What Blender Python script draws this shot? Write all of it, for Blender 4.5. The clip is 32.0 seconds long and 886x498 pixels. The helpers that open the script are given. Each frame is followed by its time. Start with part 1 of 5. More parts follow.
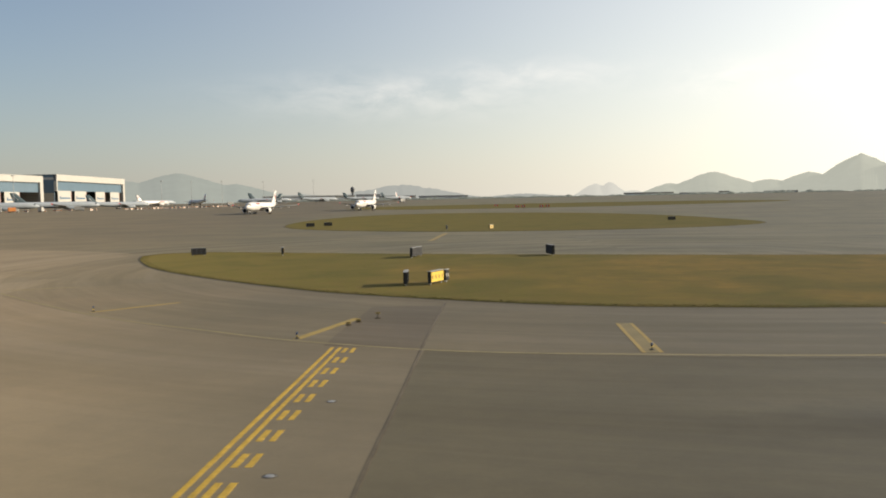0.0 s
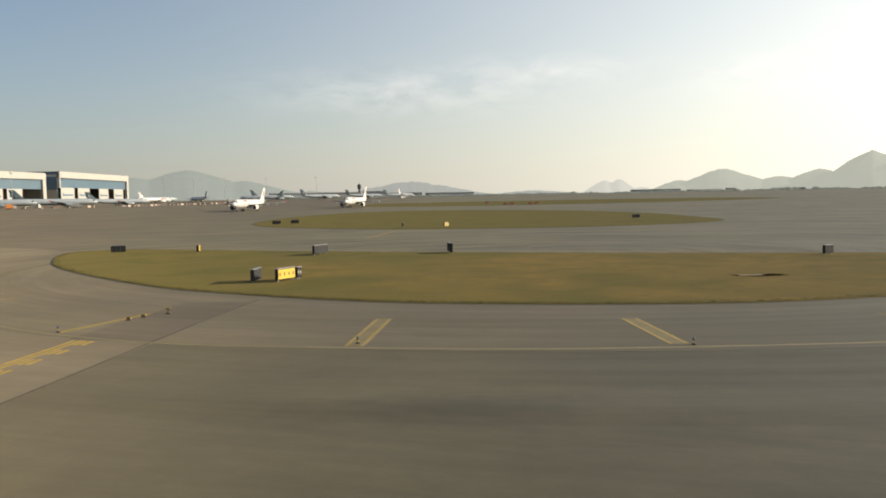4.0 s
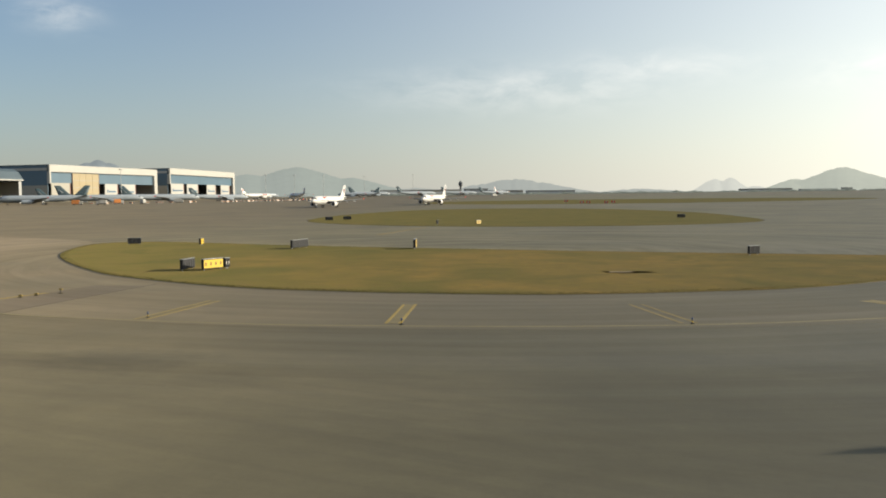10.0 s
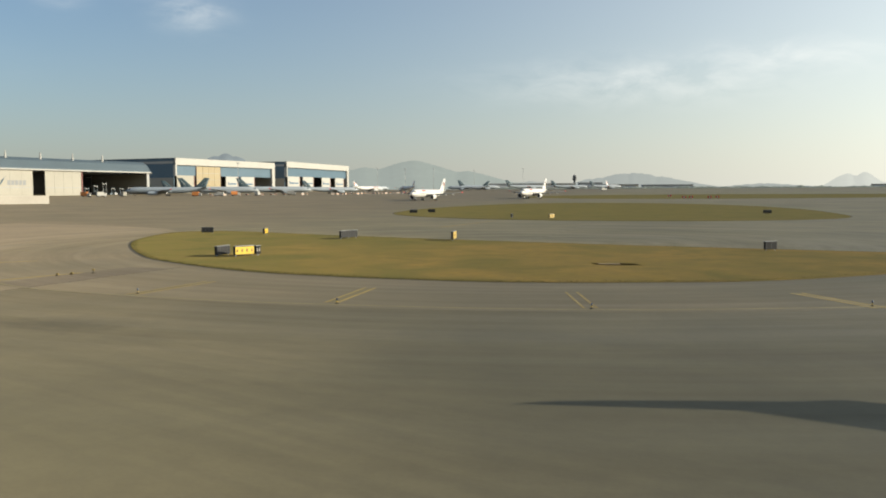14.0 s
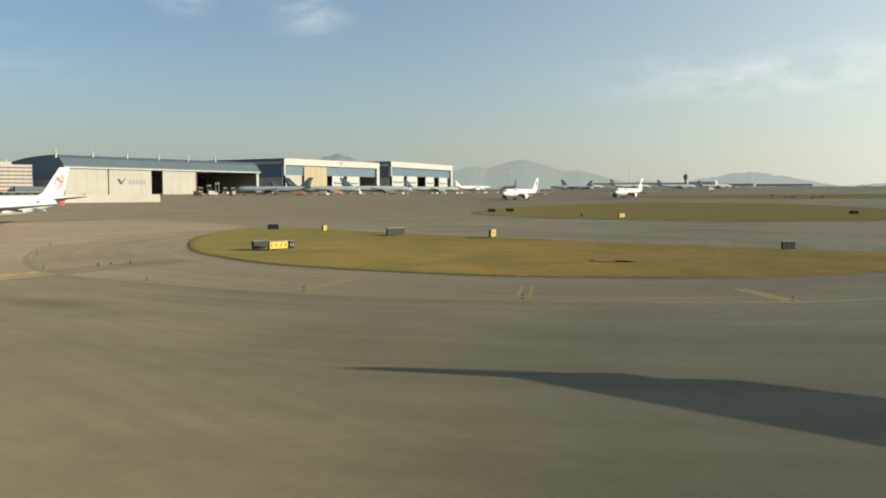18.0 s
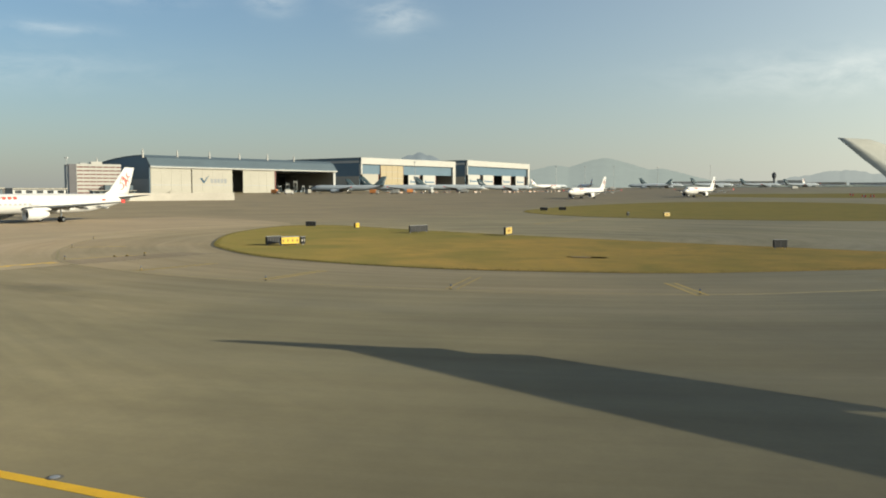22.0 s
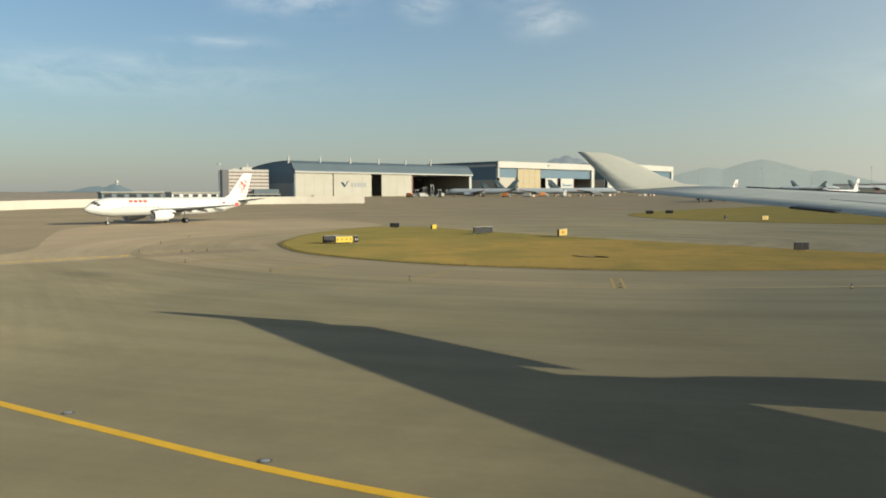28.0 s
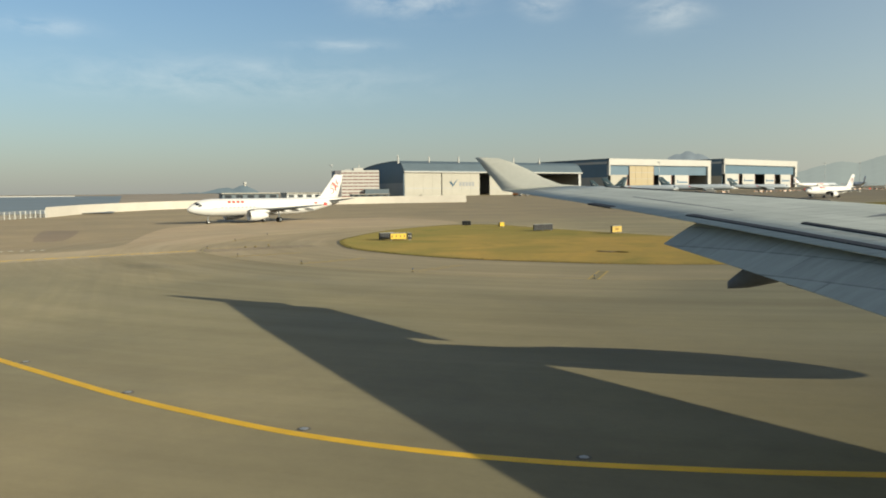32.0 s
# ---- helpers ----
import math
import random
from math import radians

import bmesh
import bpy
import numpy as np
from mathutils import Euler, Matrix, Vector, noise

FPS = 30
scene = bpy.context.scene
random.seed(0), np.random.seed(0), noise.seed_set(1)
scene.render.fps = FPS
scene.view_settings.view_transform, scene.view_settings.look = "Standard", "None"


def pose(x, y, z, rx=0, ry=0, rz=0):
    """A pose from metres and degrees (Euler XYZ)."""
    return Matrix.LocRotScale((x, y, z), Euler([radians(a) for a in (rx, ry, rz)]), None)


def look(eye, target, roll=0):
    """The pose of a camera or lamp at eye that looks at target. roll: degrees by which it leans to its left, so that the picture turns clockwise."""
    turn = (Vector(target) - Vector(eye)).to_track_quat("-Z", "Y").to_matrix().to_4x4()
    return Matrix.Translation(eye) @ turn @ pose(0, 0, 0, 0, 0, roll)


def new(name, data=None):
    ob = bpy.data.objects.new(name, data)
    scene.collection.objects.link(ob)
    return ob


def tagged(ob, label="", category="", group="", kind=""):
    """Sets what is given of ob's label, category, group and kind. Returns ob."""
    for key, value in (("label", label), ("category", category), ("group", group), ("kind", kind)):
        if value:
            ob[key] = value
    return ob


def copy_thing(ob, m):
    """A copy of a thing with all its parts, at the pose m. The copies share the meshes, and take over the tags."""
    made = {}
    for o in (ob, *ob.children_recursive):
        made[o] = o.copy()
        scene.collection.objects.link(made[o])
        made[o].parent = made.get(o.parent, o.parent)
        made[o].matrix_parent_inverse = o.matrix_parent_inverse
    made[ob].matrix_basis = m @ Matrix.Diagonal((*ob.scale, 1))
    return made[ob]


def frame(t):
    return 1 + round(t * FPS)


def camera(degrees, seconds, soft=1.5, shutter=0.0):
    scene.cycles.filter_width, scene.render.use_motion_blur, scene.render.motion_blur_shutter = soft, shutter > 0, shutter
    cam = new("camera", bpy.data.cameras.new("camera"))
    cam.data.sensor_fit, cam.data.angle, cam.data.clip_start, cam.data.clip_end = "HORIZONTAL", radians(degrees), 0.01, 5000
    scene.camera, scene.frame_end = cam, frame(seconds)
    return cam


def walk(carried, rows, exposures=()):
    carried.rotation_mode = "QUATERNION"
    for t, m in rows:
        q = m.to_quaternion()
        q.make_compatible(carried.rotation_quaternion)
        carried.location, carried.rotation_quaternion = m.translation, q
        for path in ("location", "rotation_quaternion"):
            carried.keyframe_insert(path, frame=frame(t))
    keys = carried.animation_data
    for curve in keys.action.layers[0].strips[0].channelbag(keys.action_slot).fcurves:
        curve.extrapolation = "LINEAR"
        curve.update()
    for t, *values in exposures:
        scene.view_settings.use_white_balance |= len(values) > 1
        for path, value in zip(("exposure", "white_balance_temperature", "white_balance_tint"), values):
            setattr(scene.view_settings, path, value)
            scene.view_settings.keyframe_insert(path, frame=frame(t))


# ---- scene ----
cam = camera(54.7, 32.0, soft=1.85, shutter=0.5)

# The taxiing path: seconds, x, y, pitch, roll, yaw; the eye stays 6 m above the pavement.
EYE = 6.0
PATH = [
    (0.0, -0.2, -0.12, -3.01, 1.07, -0.08), (1.0, 2.86, -0.52, -3.08, 1.26, -0.0), (2.0, 5.9, -0.97, -3.1, 1.24, 0.07),
    (3.0, 9.08, -1.53, -3.17, 1.16, 0.18), (6.0, 18.23, -3.97, -3.26, 0.89, 2.62), (7.0, 20.98, -5.04, -3.33, 0.84, 3.69),
    (8.0, 23.96, -6.13, -3.3, 0.83, 4.9), (9.0, 26.81, -7.17, -3.3, 0.86, 6.28), (10.0, 29.54, -8.15, -3.28, 0.6, 7.82),
    (11.0, 32.28, -9.05, -3.31, 0.42, 9.44), (12.0, 34.93, -9.89, -3.4, 0.32, 11.33), (13.0, 37.53, -10.66, -3.53, 0.38, 13.44),
    (14.0, 40.18, -11.35, -3.66, 0.24, 15.6), (17.0, 47.87, -12.84, -3.72, 0.18, 21.43), (18.0, 50.43, -13.04, -3.68, 0.14, 22.91),
    (19.0, 52.94, -13.19, -3.73, 0.2, 24.3), (20.0, 55.49, -13.3, -3.69, 0.12, 25.68), (21.0, 58.04, -13.37, -3.72, 0.09, 27.12),
    (22.0, 60.52, -13.39, -3.76, 0.09, 28.46), (23.0, 62.94, -13.36, -3.7, 0.02, 29.93), (24.0, 65.39, -13.3, -3.63, -0.01, 31.52),
    (25.0, 67.88, -13.26, -3.69, -0.11, 33.2), (28.0, 75.45, -12.97, -3.52, 0.15, 38.36), (29.0, 78.08, -12.67, -3.49, 0.23, 40.16),
    (30.0, 80.77, -12.33, -3.57, 0.37, 42.11), (31.0, 83.47, -11.96, -3.54, 0.52, 44.14), (32.0, 86.23, -11.56, -3.56, 0.66, 46.25),
]
walk(cam, [(t, pose(x, y, EYE, 90 + p, r, w)) for t, x, y, p, r, w in PATH], exposures=[(0.0, 0.54, 6780, 13), (8.0, 0.55, 6590, 10), (14.0, 0.56, 6420, 8), (20.0, 0.555, 6450, 5), (25.0, 0.53, 6460, 4), (32.0, 0.53, 6500, 5)])

# ---- light ----
SUN_EL, SUN_AZ = 18.3, 78.5          # degrees above the horizon, and clockwise from +y
az, el = radians(SUN_AZ), radians(SUN_EL)
SUN_DIR = Vector((math.sin(az) * math.cos(el), math.cos(az) * math.cos(el), math.sin(el)))
sun = new("sun", bpy.data.lights.new("sun", "SUN"))
sun.data.energy, sun.data.angle, sun.data.color = 4.75, radians(0.6), (1.0, 0.90, 0.72)
sun.matrix_world = look(SUN_DIR * 100, (0, 0, 0))

world = bpy.data.worlds.new("sky")
scene.world = world
world.use_nodes = True
wn, wl = world.node_tree.nodes, world.node_tree.links
wn.clear()
sky = wn.new("ShaderNodeTexSky")
sky.sky_type, sky.sun_disc = "NISHITA", False
sky.sun_elevation, sky.sun_rotation = el, az
sky.air_density, sky.dust_density, sky.ozone_density = 1.1, 0.45, 3.8
geo = wn.new("ShaderNodeTexCoord")
sep = wn.new("ShaderNodeSeparateXYZ")
wl.new(geo.outputs["Generated"], sep.inputs[0])


def wmath(op, a, b=0.0, clamp=False):
    n = wn.new("ShaderNodeMath")
    n.operation, n.use_clamp = op, clamp
    for i, v in enumerate((a, b)):
        if isinstance(v, (int, float)):
            n.inputs[i].default_value = v
        else:
            wl.new(v, n.inputs[i])
    return n.outputs[0]


def wmix(f, a, c):
    n = wn.new("ShaderNodeMix")
    n.data_type = "RGBA"
    for k, v in ((0, f), (6, a), (7, c)):
        if isinstance(v, tuple):
            n.inputs[k].default_value = v
        else:
            wl.new(v, n.inputs[k])
    return n.outputs[2]


# haze along the horizon, and its glow towards the sun
up = wmath("MAXIMUM", sep.outputs[2], 0.0)
haze = wmath("MULTIPLY", wmath("POWER", 2.718, wmath("MULTIPLY", up, -9.6)), 0.9)
dot = wn.new("ShaderNodeVectorMath")
dot.operation = "DOT_PRODUCT"
wl.new(geo.outputs["Generated"], dot.inputs[0])
dot.inputs[1].default_value = SUN_DIR
glow = wmath("POWER", wmath("MULTIPLY", wmath("ADD", dot.outputs["Value"], 1.0), 0.5), 3.3)
hazed = wmix(haze, sky.outputs[0], (2.96, 2.97, 2.86, 1))
low = wmath("POWER", 2.718, wmath("MULTIPLY", up, -1.8))
glowing = wmix(wmath("MULTIPLY", glow, low), hazed, (19.0, 18.2, 15.2, 1))

# thin cloud: a torn noise inside soft ovals; bearing to the left of +y, height, half-widths, amount
bear = wmath("MULTIPLY", wmath("ARCTAN2", wmath("MULTIPLY", sep.outputs[0], -1.0), sep.outputs[1]), 57.2958)
tall = wmath("MULTIPLY", wmath("ARCSINE", sep.outputs[2]), 57.2958)
comb = wn.new("ShaderNodeCombineXYZ")
wl.new(bear, comb.inputs[0]), wl.new(wmath("MULTIPLY", tall, 2.6), comb.inputs[1])
cloud = wn.new("ShaderNodeTexNoise")
cloud.inputs["Scale"].default_value, cloud.inputs["Detail"].default_value = 0.28, 8.0
cloud.inputs["Roughness"].default_value, cloud.inputs["Distortion"].default_value = 0.6, 0.35
wl.new(comb.outputs[0], cloud.inputs["Vector"])
torn = wmath("MULTIPLY", wmath("SUBTRACT", cloud.outputs[0], 0.36), 2.6, True)
cover = None
for ca, ce, wa, we, k in ((2, 7.2, 8.5, 1.3, 0.42), (-6, 8.2, 6, 1.0, 0.42), (-22, 7.4, 6, 1.1, 0.7), (31.5, 11.4, 1.9, 1.0, 0.42), (33.5, 13.5, 2.4, 1.2, 0.36), (39.6, 12.4, 1.6, 1.0, 0.36),
                          (48.2, 12.6, 3.6, 0.9, 0.45), (71, 10.3, 2.5, 0.5, 0.28), (60, 7.6, 11, 1.2, 0.22), (53, 9.8, 3, 0.4, 0.25), (90, 9, 8, 1.5, 0.5), (-60, 10, 9, 1.5, 0.5), (140, 12, 10, 2, 0.5)):
    u = wmath("DIVIDE", wmath("SUBTRACT", bear, ca), wa)
    v = wmath("DIVIDE", wmath("SUBTRACT", tall, ce), we)
    q = wmath("ADD", wmath("MULTIPLY", u, u), wmath("MULTIPLY", v, v))
    g = wmath("MULTIPLY", wmath("POWER", 2.718, wmath("MULTIPLY", q, -1.0)), k)
    cover = g if cover is None else wmath("MAXIMUM", cover, g)
clouded = wmix(wmath("MULTIPLY", cover, torn), glowing, (10.4, 10.1, 9.4, 1))
back = wn.new("ShaderNodeBackground")
back.inputs[1].default_value = 0.08
wl.new(clouded, back.inputs[0])
wl.new(back.outputs[0], wn.new("ShaderNodeOutputWorld").inputs[0])


# ---- materials ----
def material(name, color, rough=0.6, metal=0.0, vary=0.15, scale=3.0, fine=40.0, bump=0.0, spec=0.5, tint=None, glow=None):
    """Principled paint with a coarse and a fine noise in its colour, and a fine relief; glow paints haze over far
    things.
    """
    m = bpy.data.materials.new(name)
    m.use_nodes = True
    n, l = m.node_tree.nodes, m.node_tree.links
    b = n["Principled BSDF"]
    b.inputs["Roughness"].default_value, b.inputs["Metallic"].default_value = rough, metal
    b.inputs["Specular IOR Level"].default_value = spec
    co = n.new("ShaderNodeNewGeometry").outputs["Position"]
    big, small = n.new("ShaderNodeTexNoise"), n.new("ShaderNodeTexNoise")
    big.inputs["Scale"].default_value, small.inputs["Scale"].default_value = scale, fine
    big.inputs["Detail"].default_value = small.inputs["Detail"].default_value = 4.0
    l.new(co, big.inputs["Vector"]), l.new(co, small.inputs["Vector"])
    add = n.new("ShaderNodeMath")
    add.operation = "ADD"
    l.new(big.outputs[0], add.inputs[0]), l.new(small.outputs[0], add.inputs[1])
    ramp = n.new("ShaderNodeMapRange")
    ramp.inputs[1].default_value, ramp.inputs[2].default_value = 0.6, 1.4
    l.new(add.outputs[0], ramp.inputs[0])
    mx = n.new("ShaderNodeMix")
    mx.data_type = "RGBA"
    lo = tuple(c * (1 - vary) for c in color)
    hi = tint or tuple(min(1, c * (1 + vary)) for c in color)
    mx.inputs[6].default_value, mx.inputs[7].default_value = (*lo, 1), (*hi, 1)
    l.new(ramp.outputs[0], mx.inputs[0])
    l.new(mx.outputs[2], b.inputs["Base Color"])
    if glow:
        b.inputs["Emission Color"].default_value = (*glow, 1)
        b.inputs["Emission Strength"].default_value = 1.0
    if bump:
        bp = n.new("ShaderNodeBump")
        bp.inputs["Strength"].default_value, bp.inputs["Distance"].default_value = bump, 0.02
        l.new(small.outputs[0], bp.inputs["Height"]), l.new(bp.outputs[0], b.inputs["Normal"])
    return m


def pavement_material(name, base, dark, arcs=0.6, dark_ovals=(), tracks=0.0):
    """Worn pavement: grain, stained spots, painted haze and darkening, and dark tyre streaks that follow the bend round
    a far centre.
    """
    m = bpy.data.materials.new(name)
    m.use_nodes = True
    n, l = m.node_tree.nodes, m.node_tree.links
    b = n["Principled BSDF"]
    b.inputs["Specular IOR Level"].default_value = 0.24
    b.inputs["Diffuse Roughness"].default_value = 0.8
    co = n.new("ShaderNodeNewGeometry").outputs["Position"]
    off = n.new("ShaderNodeVectorMath")
    off.operation = "SUBTRACT"
    off.inputs[1].default_value = (22, 92, 0)
    l.new(co, off.inputs[0])
    ln = n.new("ShaderNodeVectorMath")
    ln.operation = "LENGTH"
    l.new(off.outputs[0], ln.inputs[0])
    sp = n.new("ShaderNodeSeparateXYZ")
    l.new(off.outputs[0], sp.inputs[0])
    at = n.new("ShaderNodeMath")
    at.operation = "ARCTAN2"
    neg = n.new("ShaderNodeMath")
    neg.operation = "MULTIPLY"
    neg.inputs[1].default_value = -1.0
    l.new(sp.outputs[1], neg.inputs[0])
    l.new(sp.outputs[0], at.inputs[0]), l.new(neg.outputs[0], at.inputs[1])
    sc = n.new("ShaderNodeMath")
    sc.operation = "MULTIPLY"
    sc.inputs[1].default_value = 3.4
    l.new(at.outputs[0], sc.inputs[0])
    cb = n.new("ShaderNodeCombineXYZ")
    l.new(ln.outputs["Value"], cb.inputs[0]), l.new(sc.outputs[0], cb.inputs[1])
    streak = n.new("ShaderNodeTexNoise")
    streak.inputs["Scale"].default_value, streak.inputs["Detail"].default_value = 0.27, 6.0
    streak.inputs["Roughness"].default_value = 0.65
    l.new(cb.outputs[0], streak.inputs["Vector"])
    stain, grain = n.new("ShaderNodeTexNoise"), n.new("ShaderNodeTexNoise")
    stain.inputs["Scale"].default_value, stain.inputs["Detail"].default_value = 0.045, 5.0
    grain.inputs["Scale"].default_value, grain.inputs["Detail"].default_value = 7.0, 6.0
    l.new(co, stain.inputs["Vector"]), l.new(co, grain.inputs["Vector"])

    def span(v, lo, hi, a, z):
        r = n.new("ShaderNodeMapRange")
        for i, q in enumerate((lo, hi, a, z)):
            r.inputs[i + 1].default_value = q
        l.new(v, r.inputs[0])
        return r.outputs[0]

    def mul(u, v):
        q = n.new("ShaderNodeMath")
        q.operation = "MULTIPLY"
        l.new(u, q.inputs[0]), l.new(v, q.inputs[1])
        return q.outputs[0]

    # the streaks are worn in along the shoulder, and almost gone towards the centre line
    soil = n.new("ShaderNodeMix")
    here = n.new("ShaderNodeSeparateXYZ")
    l.new(co, here.inputs[0])
    l.new(mul(span(ln.outputs["Value"], 70, 88, 0.0, 0.92), span(here.outputs[0], 24, 44, 1.0, 0.45)), soil.inputs[0])
    l.new(span(streak.outputs[0], 0.3, 0.62, 1.0, 0.0), soil.inputs[2])
    soil.inputs[3].default_value = 0.38
    l.new(span(soil.outputs[0], 0.0, 1.0, 0.60, 0.80), b.inputs["Roughness"])      # polished between the dull rubber streaks
    k = mul(span(soil.outputs[0], 0.0, 1.0, 1.0, 1 - arcs), span(stain.outputs[0], 0.36, 0.60, 0.70, 1.0))
    k = mul(k, span(grain.outputs[0], 0.3, 0.7, 0.94, 1.05))
    blot = n.new("ShaderNodeTexNoise")
    blot.inputs["Scale"].default_value, blot.inputs["Detail"].default_value = 0.13, 7.0
    blot.inputs["Roughness"].default_value, blot.inputs["Distortion"].default_value = 0.62, 0.4
    l.new(co, blot.inputs["Vector"])
    k = mul(k, span(blot.outputs[0], 0.36, 0.64, 0.86, 1.10))
    mid = n.new("ShaderNodeTexNoise")
    mid.inputs["Scale"].default_value, mid.inputs["Detail"].default_value, mid.inputs["Roughness"].default_value = 0.9, 8.0, 0.7
    l.new(co, mid.inputs["Vector"])
    k = mul(k, span(mid.outputs[0], 0.36, 0.64, 0.90, 1.08))
    if tracks:      # faint tyre tracks that cut across from the old strip to the centre line
        lie = n.new("ShaderNodeMapping")
        lie.vector_type = "TEXTURE"
        lie.inputs["Location"].default_value, lie.inputs["Rotation"].default_value, lie.inputs["Scale"].default_value = (24, 13, 0), (0, 0, radians(-23)), (30, 9, 1)
        l.new(co, lie.inputs["Vector"])
        reach = n.new("ShaderNodeVectorMath")
        reach.operation = "LENGTH"
        l.new(lie.outputs[0], reach.inputs[0])
        drawn = n.new("ShaderNodeMapping")
        drawn.inputs["Scale"].default_value = (1.5, 11.0, 1.0)
        l.new(lie.outputs[0], drawn.inputs["Vector"])
        tyre = n.new("ShaderNodeTexNoise")
        tyre.inputs["Scale"].default_value, tyre.inputs["Detail"].default_value, tyre.inputs["Roughness"].default_value = 0.9, 5.0, 0.6
        l.new(drawn.outputs[0], tyre.inputs["Vector"])
        k = mul(k, span(mul(span(reach.outputs["Value"], 0.45, 1.15, 1.0, 0.0), span(tyre.outputs[0], 0.38, 0.62, 0.0, 1.0)), 0.0, 1.0, 1.0 + tracks * .4, 1.0 - tracks))
    for cx_, cy_, rx_, ry_, deep in dark_ovals:      # each a soft-edged oil stain, but for one painted darkening of the lane
        mp = n.new("ShaderNodeMapping")
        mp.vector_type = "TEXTURE"
        mp.inputs["Location"].default_value, mp.inputs["Scale"].default_value = (cx_, cy_, 0), (rx_, ry_, 1)
        l.new(co, mp.inputs["Vector"])
        far_ = n.new("ShaderNodeVectorMath")
        far_.operation = "LENGTH"
        l.new(mp.outputs[0], far_.inputs[0])
        rag = n.new("ShaderNodeMath")
        rag.operation = "MULTIPLY_ADD"
        rag.inputs[1].default_value = 0.9
        l.new(mid.outputs[0], rag.inputs[0]), l.new(far_.outputs["Value"], rag.inputs[2])
        k = mul(k, span(rag.outputs[0], 0.7, 1.65, 1 - deep, 1.0))
    drift = n.new("ShaderNodeTexNoise")
    drift.inputs["Scale"].default_value, drift.inputs["Detail"].default_value = 0.022, 3.0
    l.new(co, drift.inputs["Vector"])
    warm = n.new("ShaderNodeMix")
    warm.data_type = "RGBA"
    warm.inputs[6].default_value, warm.inputs[7].default_value = (base[0] * .98, base[1] * 1.01, base[2] * .93, 1), (base[0] * 1.15, base[1] * 1.02, base[2] * .96, 1)
    west = n.new("ShaderNodeMath")      # the older mix lies to the west
    west.operation = "MULTIPLY_ADD"
    west.inputs[1].default_value = -0.0045
    l.new(here.outputs[0], west.inputs[0]), l.new(drift.outputs[0], west.inputs[2])
    l.new(span(west.outputs[0], 0.12, 0.72, 0.0, 1.0), warm.inputs[0])
    pale = n.new("ShaderNodeMix")       # farther taxiway paler: haze and scattered sunlight painted into its colour
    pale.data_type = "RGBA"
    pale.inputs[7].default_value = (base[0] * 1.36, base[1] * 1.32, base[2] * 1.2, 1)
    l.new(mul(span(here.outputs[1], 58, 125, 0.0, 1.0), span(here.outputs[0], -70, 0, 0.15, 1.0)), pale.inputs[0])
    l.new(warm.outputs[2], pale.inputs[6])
    mx = n.new("ShaderNodeMix")
    mx.data_type = "RGBA"
    mx.inputs[6].default_value, mx.inputs[7].default_value = (*dark, 1), (*base, 1)
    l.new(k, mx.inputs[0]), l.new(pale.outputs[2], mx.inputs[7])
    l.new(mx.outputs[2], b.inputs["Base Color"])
    bp = n.new("ShaderNodeBump")
    bp.inputs["Strength"].default_value, bp.inputs["Distance"].default_value = 0.12, 0.02
    l.new(grain.outputs[0], bp.inputs["Height"]), l.new(bp.outputs[0], b.inputs["Normal"])
    return m


# Last oval: the view's darkening low at the left, painted onto the lane.
ASPHALT = pavement_material("asphalt", (0.151, 0.131, 0.079), (0.055, 0.048, 0.031), 0.36, ((12.0, 22.3, 4.6, 2.2, .5), (47, 22, 9, 2.2, .14), (33, 24, 8, 2, .22), (58, 27, 9, 3, .1), (64, -4, 34, 11, .22)), 0.16)
SHOULDER = pavement_material("shoulder_asphalt", (0.181, 0.152, 0.092), (0.082, 0.070, 0.046), 0.40)
OLD = pavement_material("old_asphalt", (0.208, 0.175, 0.113), (0.105, 0.086, 0.055), 0.3)


